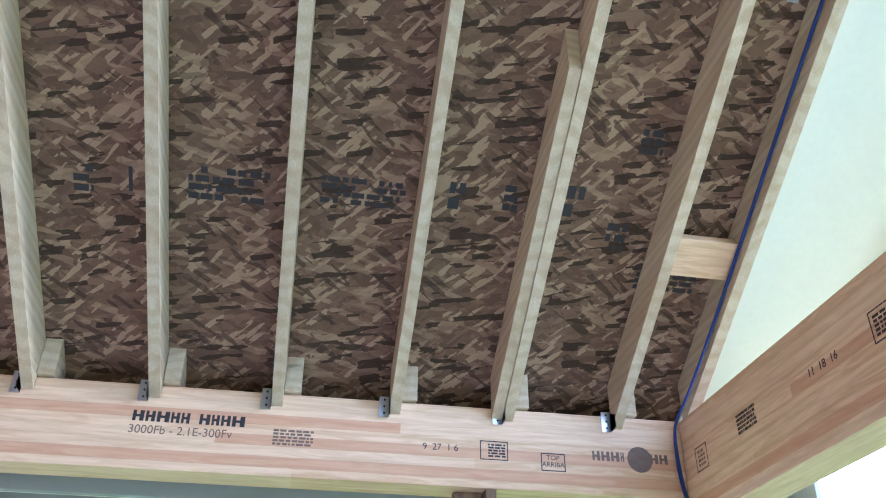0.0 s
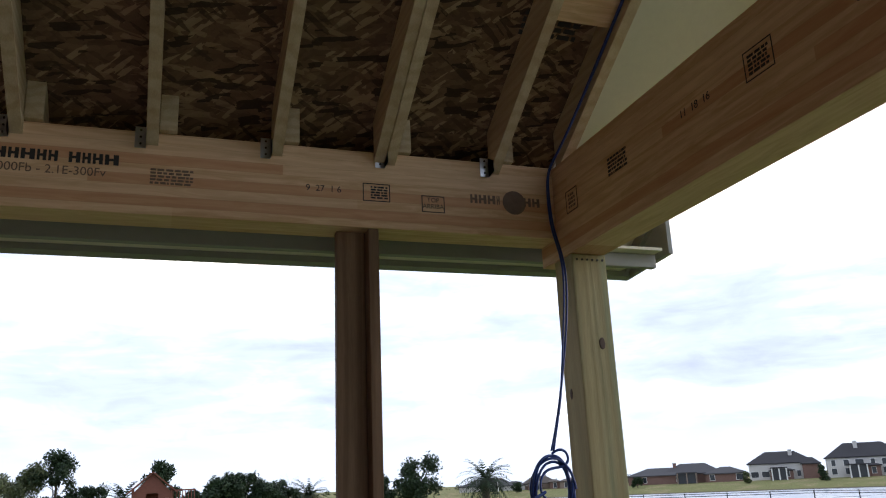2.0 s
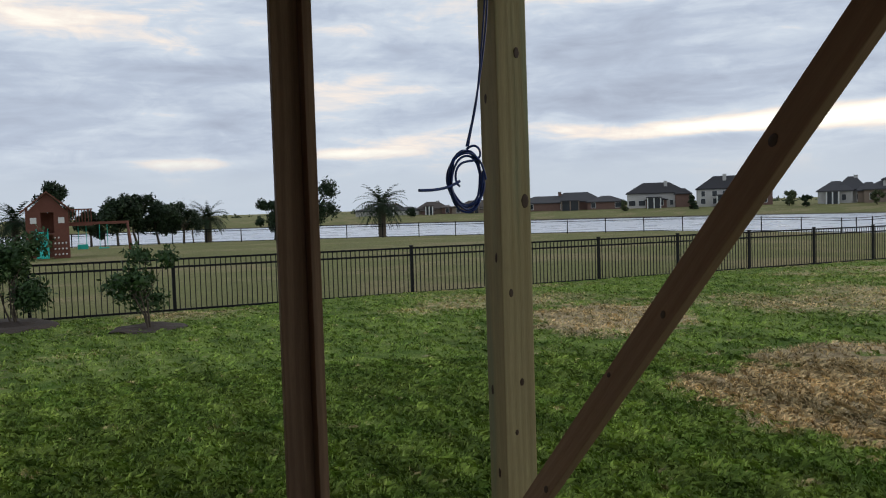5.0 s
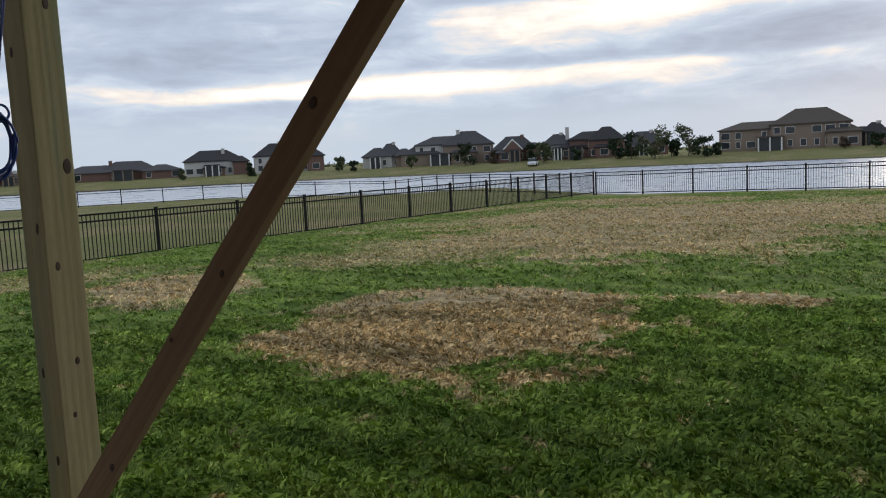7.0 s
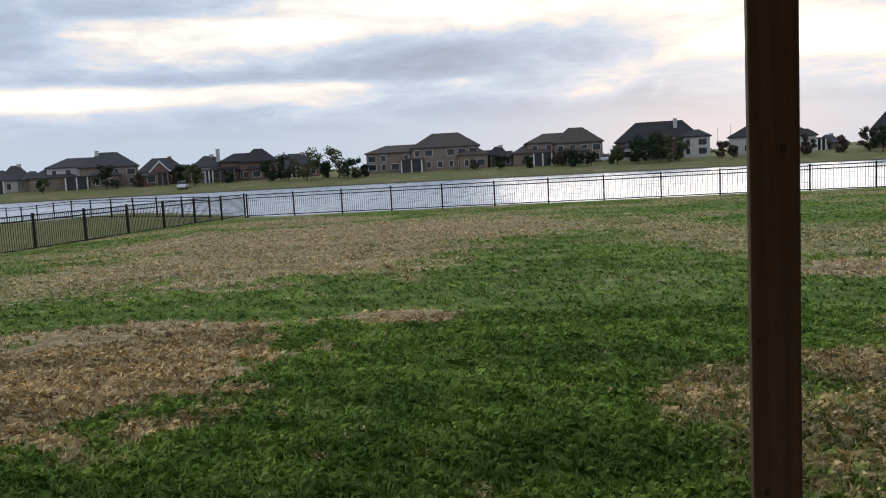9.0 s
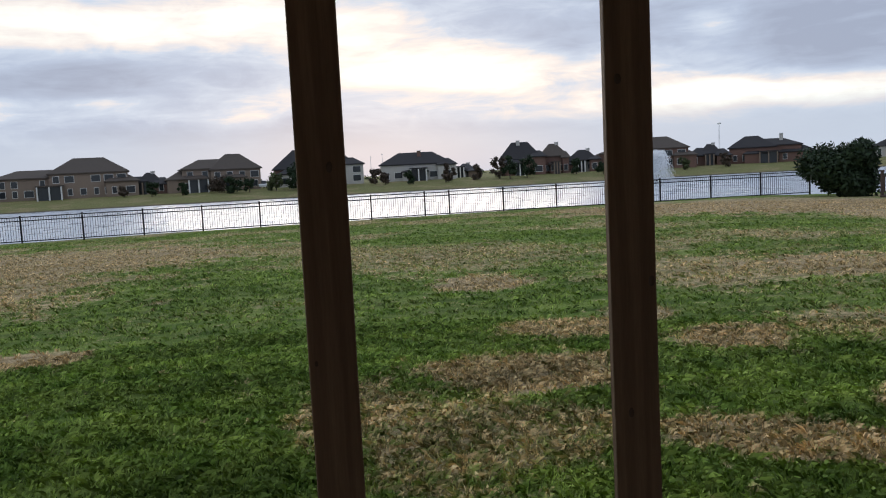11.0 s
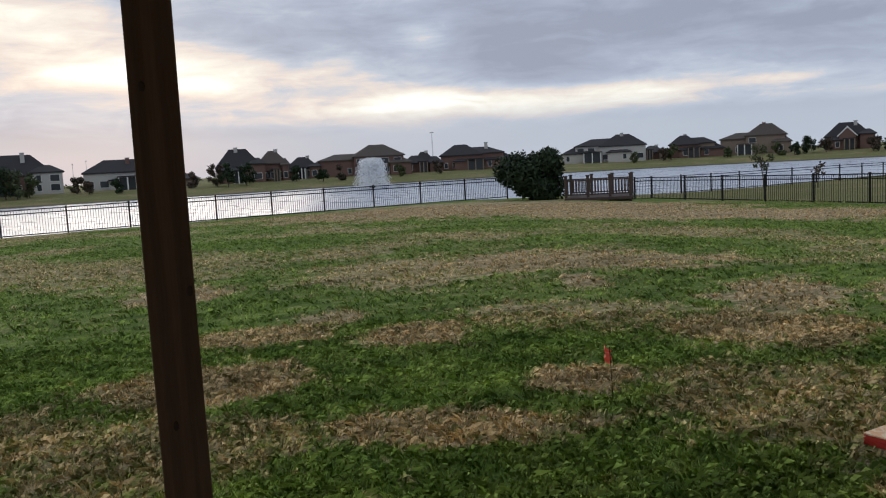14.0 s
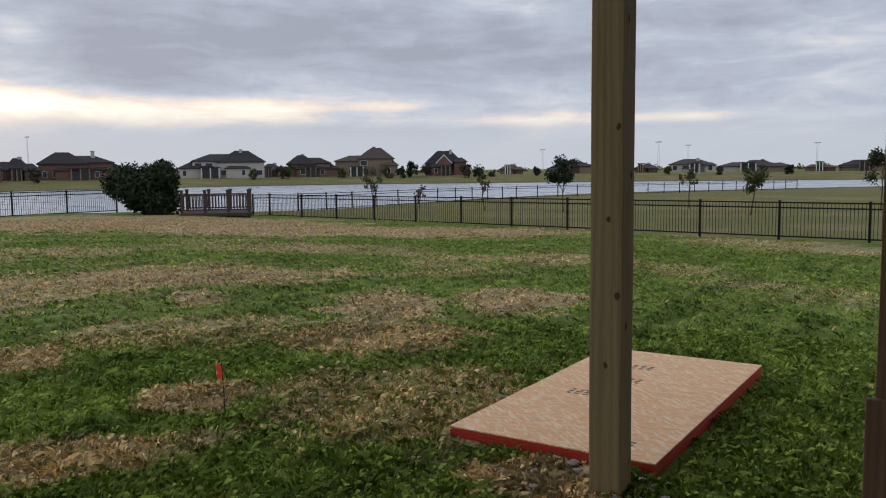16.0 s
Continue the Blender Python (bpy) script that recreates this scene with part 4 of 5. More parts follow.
cs = [(rnd.uniform(-1.05, 1.05), rnd.uniform(-1.05, 1.05), rnd.uniform(0.3, 2.1), rnd.uniform(0.45, 0.85)) for _ in range(26)]
me = leaf_cloud(cs, 16000, 0.13, 5)
me.materials.append(MAT_LEAF_DARK)
part("foliage", me, None, cl)
core = bmesh.new()
for c in cs:
    bmesh.ops.create_icosphere(core, subdivisions=2, radius=c[3] * 0.5, matrix=Matrix.Translation((c[0], c[1], max(0.3, c[2] - 0.1))))
wobble(core, 0.15, 2.0)
part("inner_branches", core, MAT_LEAF_DARK, cl)

MAT_DECK = plain("weathered_deck_wood", (0.075, 0.05, 0.04), 0.85, var=0.3, scale=10)
da, db = Vector((34.6, -30.1)), Vector((32.2, -32.4))
dk = thing("lake_deck", "weathered brown wooden deck railing at the water", "deck", (da.x, da.y, -0.62), math.degrees(math.atan2(db.y - da.y, db.x - da.x)))
dl = (db - da).length
part("floor", box(0, dl, -3.0, 0.1, 0.0, 0.14, 0.01), MAT_DECK, dk)
for y in (0.0, -2.6):
    for x in (0.05, dl * 0.35, dl * 0.68, dl - 0.05):
        part("post", box(x - 0.07, x + 0.07, y - 0.07, y + 0.07, -0.6, 1.22, 0.01), MAT_DECK, dk)
        part("post_cap", box(x - 0.10, x + 0.10, y - 0.10, y + 0.10, 1.22, 1.28, 0.015), MAT_DECK, dk)
    part("rail", box(0, dl, y - 0.05, y + 0.05, 0.98, 1.04, 0.005), MAT_DECK, dk)
    part("rail", box(0, dl, y - 0.02, y + 0.02, 0.26, 0.33, 0.005), MAT_DECK, dk)
    for i in range(1, 22):
        part("baluster", box(dl * i / 22 - 0.025, dl * i / 22 + 0.025, y - 0.02, y + 0.02, 0.3, 1.0), MAT_DECK, dk)


def palm(az, r, height, seed, label):
    rnd = random.Random(seed)
    x, y = at_az(az, r)
    th = thing("palm_tree", label, "palm", (x, y, ground_z(x, y)))
    bm = bmesh.new()
    zt = height * 0.55
    for k in range(10):
        rod(bm, (0, 0, zt * k / 10), (0, 0, zt * (k + 1.15) / 10), 0.42, 0.34, 9)
    part("trunk", bm, MAT_BARK, th)
    fr = bmesh.new()
    for k in range(96):
        a, up = rnd.uniform(0, 6.28), rnd.uniform(-0.5, 1.25)
        p = Vector((0, 0, zt))
        d = Vector((math.cos(a) * math.cos(up), math.sin(a) * math.cos(up), math.sin(up)))
        side = d.cross(Vector((0, 0, 1))).normalized()
        L = height * 0.52
        for i in range(9):
            q = p + d * L / 9
            for s in (-1, 1):
                wv = side * s * L * 0.17 * (1 - abs(i - 3.5) / 7) + d * L * 0.10 - Vector((0, 0, L * 0.04))
                f = [fr.verts.new(v) for v in (p, p.lerp(q, 0.55), p.lerp(q, 0.5) + wv)]
                fr.faces.new(f)
            p = q
            d = (d - Vector((0, 0, 0.16))).normalized()
    part("fronds", fr, MAT_LEAF_DARK, th)


palm(21.5, 80, 5.6, 1, "short thick date palm on the neighbouring lawn")
palm(9.8, 88, 4.6, 2, "dark date palm beyond the lawn")
palm(-1.7, 92, 5.2, 3, "palm with arching fronds beyond the play set")
for k, (az, r, h, sp, lf) in enumerate(((4.2, 82, 4.6, 2.1, 0), (5.4, 83, 4.7, 2.2, 0), (6.7, 84, 4.5, 2.2, 0), (8.2, 85, 4.3, 2.0, 0), (17.0, 82, 5.4, 2.6, 0), (-5.6, 95, 8.6, 2.3, 0),
                                        (0.6, 90, 7.0, 2.2, 0), (-3.4, 95, 4.6, 2.0, 0), (-7.5, 95, 7.5, 2.6, 1), (-9.5, 90, 6.0, 2.6, 1), (14.2, 84, 4.2, 1.8, 0), (2.6, 88, 3.6, 1.6, 0))):
    x, y = at_az(az, r)
    tree(x, y, h, sp, 0.13, (MAT_LEAF_DARK, MAT_LEAF_OLIVE)[lf], "dark evergreen tree beyond the neighbouring lawn", 30 + k, 16, 5200, 0.16, 0.30)
x, y = at_az(8.9, 110)
tree(x, y, 5.0, 2.2, 0.10, None, "leafless grey tree by the lake", 60, 14)
for k, (x, y, h, sp, lf, n) in enumerate(((25.3, -45.5, 2.5, 0.5, MAT_LEAF_RUST, 160), (20.0, -45.4, 3.3, 1.15, MAT_LEAF_DARK, 1500), (9.4, -45.3, 2.6, 0.95, MAT_LEAF_OLIVE, 700),
                                          (31.7, -47.7, 1.6, 0.7, MAT_LEAF_RUST, 120), (35.2, -47.1, 3.0, 0.75, MAT_LEAF_OLIVE, 420), (14.5, -52, 2.6, 0.6, MAT_LEAF_OLIVE, 260), (4.0, -52, 3.4, 1.0, MAT_LEAF_DARK, 900))):
    tree(x, y, h, sp, 0.045, lf, "young planted tree on the neighbouring lawn", 70 + k, 9, n, 0.10, 0.45)

# ---- play set and swings on the neighbour's lawn ----
MAT_CEDAR = plain("red_cedar", (0.15, 0.05, 0.03), 0.75, var=0.3, scale=8)
MAT_TEAL = plain("teal_plastic", (0.01, 0.42, 0.33), 0.35, var=0.05)
MAT_TRIM = plain("white_trim", (0.72, 0.71, 0.68), 0.6, var=0.05)
x, y = at_az(0.0, 55)
play = thing("play_set", "red cedar play tower with a teal slide and climbing wall", "play set", (x, y, ground_z(x, y)))
for px in (-1.1, 1.1):
    for py in (-0.9, 0.9):
        part("post", box(px - 0.06, px + 0.06, py - 0.06, py + 0.06, -0.1, 3.1, 0.01), MAT_CEDAR, play)
part("floor", box(-1.15, 1.15, -0.95, 0.95, 1.40, 1.50), MAT_CEDAR, play)
part("climbing_wall", box(0.25, 1.12, -0.99, -0.94, 0.0, 1.5, 0.01), MAT_CEDAR, play)
for k in range(14):
    hb = bmesh.new()
    bmesh.ops.create_icosphere(hb, subdivisions=1, radius=0.06, matrix=Matrix.Translation((0.36 + 0.2 * (k % 4), -1.02, 0.25 + 0.33 * (k // 4))))
    part("hold", hb, MAT_TRIM, play)
for s in (-1, 1):
    part("cabin_wall", box(s * 0.35, s * 1.12, -0.95, -0.90, 1.5, 2.75), MAT_CEDAR, play)
    part("window", box(s * 0.75 - 0.17, s * 0.75 + 0.17, -0.975, -0.955, 2.1, 2.45, 0.01), MAT_TRIM, play)
    b = prism(bmesh.new(), [(s * 1.45, 2.72), (s * 1.45, 2.80), (0, 4.02), (0, 3.92)], -1.15, 1.1, "Y")
    part("roof", b, MAT_CEDAR, play)
part("gable", prism(bmesh.new(), [(-1.12, 2.75), (1.12, 2.75), (0, 3.9)], -0.94, -0.90, "Y"), MAT_CEDAR, play)
part("back_wall", box(-1.12, 1.12, 0.90, 0.95, 0.0, 2.75), MAT_CEDAR, play)
sl = bmesh.new()
prism(sl, [(-0.95, 1.5), (-2.9, 0.15), (-3.3, 0.12), (-3.3, 0.18), (-2.9, 0.24), (-0.95, 1.6)], -0.62, -0.02)
for e in (-0.64, -0.02):
    prism(sl, [(-0.95, 1.5), (-2.9, 0.15), (-3.3, 0.12), (-3.3, 0.34), (-2.9, 0.42), (-0.95, 1.8)], e, e + 0.04)
part("slide", sl, MAT_TEAL, play, "teal plastic slide")
part("balcony", box(1.15, 2.5, -0.7, 0.7, 1.9, 2.0), MAT_CEDAR, play)
part("balcony_rail", box(1.15, 2.5, -0.72, -0.66, 2.85, 2.93), MAT_CEDAR, play)
for k in range(8):
    part("baluster", box(1.2 + 0.17 * k, 1.25 + 0.17 * k, -0.71, -0.67, 2.0, 2.9), MAT_CEDAR, play)
part("swing_beam", box(1.1, 4.6, -0.06, 0.06, 1.95, 2.12), MAT_CEDAR, play)
for s in (-0.8, 0.8):
    lg = bmesh.new()
    rod(lg, (4.5, 0, 2.1), (4.7, s, -0.05), 0.07)
    part("leg", lg, MAT_CEDAR, play)
for k, xx in enumerate((1.9, 3.1)):
    cb = bmesh.new()
    for s in (-0.22, 0.22):
        rod(cb, (xx + s, 0, 2.0), (xx + s, 0, 0.5), 0.02)
    box(xx - 0.3, xx + 0.3, -0.15, 0.15, 0.45, 0.75 if k == 0 else 0.52, 0.02, cb)
    part("swing", cb, MAT_TEAL, play, "teal swing seat")
x, y = at_az(-4.5, 62)
sw = thing("swing_set", "dark metal swing set with wooden seats", "swing set", (x, y, ground_z(x, y)))
for s in (-1.5, 1.5):
    for f in (-0.9, 0.9):
        lg = bmesh.new()
        rod(lg, (s * 0.86, 0, 2.3), (s, f, -0.05), 0.045)
        part("leg", lg, MAT_FENCE, sw)
part("top_bar", rod(bmesh.new(), (-1.4, 0, 2.3), (1.4, 0, 2.3), 0.05), MAT_FENCE, sw)
for xx in (-0.6, 0.5):
    cb = bmesh.new()
    for s in (-0.25, 0.25):
        rod(cb, (xx + s, 0, 2.3), (xx + s, 0, 0.45), 0.015)
    box(xx - 0.3, xx + 0.3, -0.2, 0.2, 0.4, 0.7, 0.02, cb)
    part("swing", cb, MAT_CEDAR, sw)

# ---- houses across the water ----
MAT_ROOFS = [plain("dark_shingles", (0.032, 0.030, 0.032), 0.9, var=0.2, scale=2), plain("brown_shingles", (0.085, 0.068, 0.055), 0.9, var=0.2, scale=2), plain("grey_shingles", (0.06, 0.058, 0.06), 0.9, var=0.2, scale=2)]
MAT_WALLS = [plain("red_brick", (0.18, 0.105, 0.082), 0.9, var=0.2, scale=3), plain("white_stucco", (0.52, 0.50, 0.46), 0.85, var=0.06, scale=2), plain("tan_brick", (0.25, 0.19, 0.145), 0.9, var=0.15, scale=3)]
MAT_PANE = plain("dark_window_glass", (0.03, 0.035, 0.04), 0.12, var=0.1)


def hip(bm, x0, x1, y0, y1, z0, z1, cut, over=0.4):
    """A hipped roof with its eave board; cut is how far the ridge ends stand in from the ends."""
    x0, x1, y0, y1 = x0 - over, x1 + over, y0 - over, y1 + over
    ym = (y0 + y1) / 2
    e = [(x0, y0, z0), (x1, y0, z0), (x1, y1, z0), (x0, y1, z0)]
    lo = [bm.verts.new((a, b, c - 0.22)) for a, b, c in e]
    hi = [bm.verts.new(v) for v in e]
    r0, r1 = bm.verts.new((x0 + cut, ym, z1)), bm.verts.new((x1 - cut, ym, z1))
    for k in range(4):
        bm.faces.new((lo[k], lo[(k + 1) % 4], hi[(k + 1) % 4], hi[k]))
    bm.faces.new(lo[::-1])
    bm.faces.new((hi[0], hi[1], r1, r0))
    bm.faces.new((hi[1], hi[2], r1))
    bm.faces.new((hi[2], hi[3], r0, r1))
    bm.faces.new((hi[3], hi[0], r0))


# Forms of houses, as seen from the lake: left and right edge as shares of the width, eave and ridge as shares of the height, how far the block stands forward, wall (0: the house's own, 1: its second)
FORMS = {
    "stepped": [(0.0, 0.66, 0.52, 0.74, 0.0, 0), (0.38, 0.93, 0.60, 1.0, 1.0, 0), (0.77, 1.0, 0.36, 0.57, 3.0, 0)],
    "broad": [(0.0, 0.92, 0.46, 1.0, 0.0, 0), (0.70, 1.0, 0.52, 0.72, 1.5, 1), (0.06, 0.44, 0.33, 0.55, 3.0, 1)],
    "winged": [(0.0, 0.42, 0.34, 0.62, 1.0, 0), (0.16, 0.80, 0.60, 0.88, 0.0, 1), (0.46, 1.0, 0.56, 1.0, 1.2, 0), (0.55, 0.82, 0.33, 0.52, 3.4, 0)],
    "block": [(0.0, 0.94, 0.56, 1.0, 0.0, 0), (0.76, 1.0, 0.50, 0.74, 1.2, 1), (0.30, 0.62, 0.30, 0.42, 2.4, 1)],
    "low": [(0.0, 0.58, 0.44, 0.84, 1.2, 0), (0.30, 0.80, 0.48, 1.0, 0.0, 0), (0.66, 1.0, 0.42, 0.76, 1.8, 1)],
}


def house(az, r, width, height, form, wall, wall2, roof, seed, label, z=0.0, flip=False, chimney=0.62, gable=0.0):
    """A suburban house facing the lake: hipped blocks of several heights, windows, covered porch, chimney."""
    rnd = random.Random(seed)
    x, y = at_az(az, r)
    th = thing("house", label, "house", (x, y, z), -az + rnd.uniform(-6, 6))
    walls = (MAT_WALLS[wall], MAT_WALLS[wall2])
    for f0, f1, fe, fr, fwd, w in FORMS[form]:
        if flip:
            f0, f1 = 1 - f1, 1 - f0
        x0, x1, ez, rz = (f0 - 0.5) * width, (f1 - 0.5) * width, fe * height, fr * height
        bw = x1 - x0
        y0, y1 = -fwd, max(7.0, min(10.5, bw * 0.8))
        part("wall", box(x0, x1, y0, y1, -0.8, ez), walls[w], th)
        rf = bmesh.new()
        hip(rf, x0, x1, y0, y1, ez + 0.2, rz, min(bw / 2, (y1 - y0) / 2) * 0.86)
        part("roof", rf, MAT_ROOFS[roof], th)
        n = max(1, int(bw / 2.5))
        for zr in ([0.7, ez - 1.75] if ez > 4.2 else [0.7]):
            if zr + 1.3 > ez:
                continue
            for i in range(n):
                if rnd.random() < 0.22:
                    continue
                wx, ww = x0 + bw * (i + 0.5) / n, rnd.choice((0.42, 0.55, 0.85))
                fr_ob = part("window", box(wx - ww - 0.09, wx + ww + 0.09, y0 - 0.05, y0 + 0.02, zr - 0.09, zr + 1.39), MAT_TRIM, th)
                part("pane", box(wx - ww, wx + ww, y0 - 0.07, y0 + 0.0, zr, zr + 1.3), MAT_PANE, fr_ob)
    if gable:
        gx, gw, ge = (gable - 0.5) * width, width * 0.17, height * 0.52
        part("gable_bay", prism(bmesh.new(), [(gx - gw, -0.5), (gx + gw, -0.5), (gx + gw, ge), (gx, ge + gw * 1.0), (gx - gw, ge)], -2.6, 1.0, "Y"), walls[1], th)
        for s in (-1, 1):
            part("gable_trim", prism(bmesh.new(), [(gx, ge + gw + 0.35), (gx + s * (gw + 0.4), ge - 0.1), (gx + s * (gw + 0.4), ge - 0.5), (gx, ge + gw - 0.1)], -2.75, -2.62, "Y"), MAT_TRIM, th)
            part("gable_roof", prism(bmesh.new(), [(gx, ge + gw + 0.3), (gx + s * (gw + 0.35), ge - 0.1), (gx + s * (gw + 0.35), ge - 0.25), (gx, ge + gw + 0.1)], -2.6, 4.0, "Y"), MAT_ROOFS[roof], th)
    # covered porch with posts
    px = (rnd.uniform(0.25, 0.55) - 0.5) * width
    pw = min(4.5, width * 0.2)
    part("porch_roof", box(px - pw / 2 - 0.3, px + pw / 2 + 0.3, -4.6, 0.5, 2.65, 2.9), MAT_ROOFS[roof], th)
    # dark panel that stands in for the shade inside the porch
    part("porch_shade", box(px - pw / 2, px + pw / 2, -3.46, -3.40, -0.3, 2.6), MAT_PANE, th)
    for i in range(3):
        qx = px - pw / 2 + pw * i / 2
        part("porch_post", box(qx - 0.14, qx + 0.14, -4.5, -4.2, -0.6, 2.65), MAT_TRIM if wall != 0 else MAT_WALLS[2], th)
    if not chimney:
        return th
    cx = (chimney - 0.5) * width
    ch = part("chimney", box(cx - 0.42, cx + 0.42, 3.0, 3.8, height * 0.5, height * 1.03), MAT_WALLS[1 if rnd.random() < 0.7 else 0], th)
    part("chimney_cap", box(cx - 0.5, cx + 0.5, 2.93, 3.87, height * 1.03, height * 1.03 + 0.14), MAT_TRIM, ch)
    return th


RB = "red-brick house with a dark hipped roof across the lake"
WS = "white stucco house with a dark hipped roof across the lake"
TB = "tan-brick house with a brown hipped roof across the lake"
house(22.0, 235, 18, 3.6, "low", 1, 1, 2, 1, WS, -0.3)
house(25.3, 233, 9.4, 4.0, "broad", 2, 0, 1, 2, TB, -0.4)
house(28.0, 231, 12.3, 4.0, "broad", 0, 2, 1, 3, RB, -0.4, True)
house(34.6, 226, 29, 5.1, "low", 0, 0, 2, 4, "long low red-brick house with a grey roof across the lake", -0.2, chimney=0.40)
house(40.5, 222, 16, 6.7, "block", 1, 0, 0, 5, "white and red-brick house with a dark roof across the lake")
house(45.3, 217, 17.5, 7.7, "block", 1, 0, 0, 6, WS, chimney=0.38)
house(52.0, 210, 12.5, 6.1, "low", 1, 2, 2, 7, WS)
house(56.1, 206, 23, 8.2, "winged", 2, 1, 2, 8, "large tan-brick and white house with a grey roof across the lake", chimney=0.62)
house(60.9, 201, 11.5, 6.2, "broad", 0, 0, 2, 9, RB, gable=0.42)
house(63.7, 198, 8, 6.1, "block", 1, 2, 2, 10, WS, flip=True)
house(66.0, 196, 15, 7.2, "winged", 0, 0, 0, 11, RB, chimney=0.12)
house(69.6, 204, 10, 5.8, "broad", 2, 0, 2, 12, TB)
house(78.4, 189, 27.6, 8.5, "stepped", 2, 2, 1, 13, "large tan-brick house with a brown roof and arcade across the lake", chimney=0)
house(83.1, 192, 9.5, 4.8, "low", 0, 0, 0, 14, RB)
house(87.4, 186, 19.4, 8.0, "winged", 2, 2, 1, 15, TB, chimney=0)
house(94.3, 189, 20, 8.4, "broad", 0, 1, 0, 16, "brick house under a broad dark hipped roof across the lake", chimney=0.64)
house(101.1, 191, 17.3, 6.6, "block", 1, 1, 0, 17, WS, chimney=0.52)
house(104.2, 215, 9, 3.6, "low", 1, 2, 2, 18, WS)
house(108.3, 195, 10.5, 7.8, "broad", 2, 0, 0, 19, TB, chimney=0.42)
house(110.5, 198, 6.4, 7.1, "block", 0, 0, 1, 20, "narrow pink-brick house with a tan roof across the lake")
house(112.4, 204, 8, 5.4, "broad", 1, 0, 0, 21, WS)
house(116.6, 206, 22.3, 7.6, "stepped", 0, 1, 1, 22, "long red-brick and white house with a brown roof across the lake", chimney=0)
house(120.6, 214, 9.5, 5.3, "low", 0, 0, 0, 23, RB)
house(124.4, 217, 19.5, 6.7, "winged", 0, 0, 0, 24, RB, flip=True)
house(132.9, 228, 22, 7.3, "winged", 1, 1, 0, 25, "white house with dark stepped roofs across the lake", chimney=0.72)
house(136.2, 236, 7, 3.8, "broad", 0, 2, 2, 26, RB)
house(138.9, 235, 14, 6.1, "winged", 0, 2, 0, 27, RB, flip=True, chimney=0.3)
house(142.5, 236, 17.3, 8.0, "stepped", 2, 0, 1, 28, TB)
house(148.0, 237, 11.5, 7.0, "broad", 0, 0, 0, 29, "red-brick house with a white-trimmed gable across the lake", gable=0.45)
house(152.5, 250, 7, 3.0, "low", 2, 0, 1, 30, TB)
house(156.6, 250, 12, 4.0, "broad", 0, 2, 0, 31, RB)
house(161.5, 260, 6, 2.9, "low", 0, 0, 2, 32, RB)
house(164.5, 255, 13, 4.0, "block", 1, 1, 2, 33, WS)
house(168.3, 258, 20, 3.5, "low", 1, 2, 2, 34, WS)
house(172.2, 262, 8, 2.4, "low", 2, 0, 1, 35, TB)
house(174.6, 262, 12, 3.2, "broad", 0, 2, 0, 36, RB)

# trees and shrubs among the houses: azimuth and height
rnd = random.Random(8)
GARDEN = [(23.6, 2.6), (30.5, 3.2), (31.5, 2.6), (38.2, 2.6), (42.7, 3.4), (48.6, 3.4), (49.6, 2.8), (53.6, 3.0), (57.4, 5.2), (59.3, 3.0), (61.9, 4.2), (62.7, 4.6), (64.9, 3.0), (67.6, 4.8), (68.6, 5.6),
          (70.1, 6.8), (71.2, 4.6), (72.3, 6.2), (73.3, 4.4), (74.2, 2.6), (81.7, 2.2), (83.4, 3.0), (85.3, 2.4), (87.6, 4.4), (88.5, 4.2)]
GARDEN += [(89.6, 3.0), (91.4, 4.4), (92.8, 4.8), (93.4, 6.4), (94.1, 6.8), (94.7, 5.6), (95.4, 4.6), (98.1, 3.4), (98.8, 2.8), (100.4, 2.8), (103.2, 4.0), (105.2, 3.2), (106.7, 4.8), (107.4, 5.0), (108.6, 4.6), (111.9, 3.6),
           (113.7, 3.0), (115.0, 3.4), (119.0, 2.8), (121.6, 3.4), (127.2, 3.0)]
GARDEN += [(134.9, 2.6), (136.8, 3.4), (137.3, 4.0), (140.8, 2.6), (144.0, 3.8), (144.9, 3.2), (145.6, 4.2), (146.7, 3.6), (149.3, 3.8), (150.2, 2.6), (151.2, 2.2), (154.2, 2.4), (158.8, 2.6), (163.0, 2.2), (166.2, 2.2), (170.4, 2.4)]
for k, (az, h) in enumerate(GARDEN):
    r = float(np.interp(az, FAR_AZ, FAR_R)) + rnd.uniform(13, 20)
    x, y = at_az(az, r)
    tree(x, y, h, h * rnd.uniform(0.42, 0.56), 0.14, rnd.choice((MAT_LEAF_DARK, MAT_LEAF_DARK, MAT_LEAF_DARK, MAT_LEAF_OLIVE, MAT_LEAF_RUST)), "dark tree in a garden across the lake", 100 + k, 12, 900, 0.30, 0.08)
# far belt of woods behind the houses
far = []
rng = np.random.default_rng(3)
for az in np.arange(-25, 185, 0.8):
    r = rng.uniform(380, 520)
    far.append((r * math.sin(radians(az)), r * math.cos(radians(az)), rng.uniform(-1.0, 0.8), rng.uniform(2.2, 4.2)))
me = leaf_cloud(far, 16000, 0.9, 9, 0.8)
me.materials.append(MAT_LEAF_OLIVE)
tagged(new("far_woods", me), "distant dark belt of trees on the horizon", "woods", kind="stuff")


# ---- parked cars across the lake ----
MAT_CAR = plain("white_car_paint", (0.72, 0.73, 0.75), 0.25, var=0.03)
MAT_TYRE = plain("tyre_rubber", (0.02, 0.02, 0.02), 0.9)


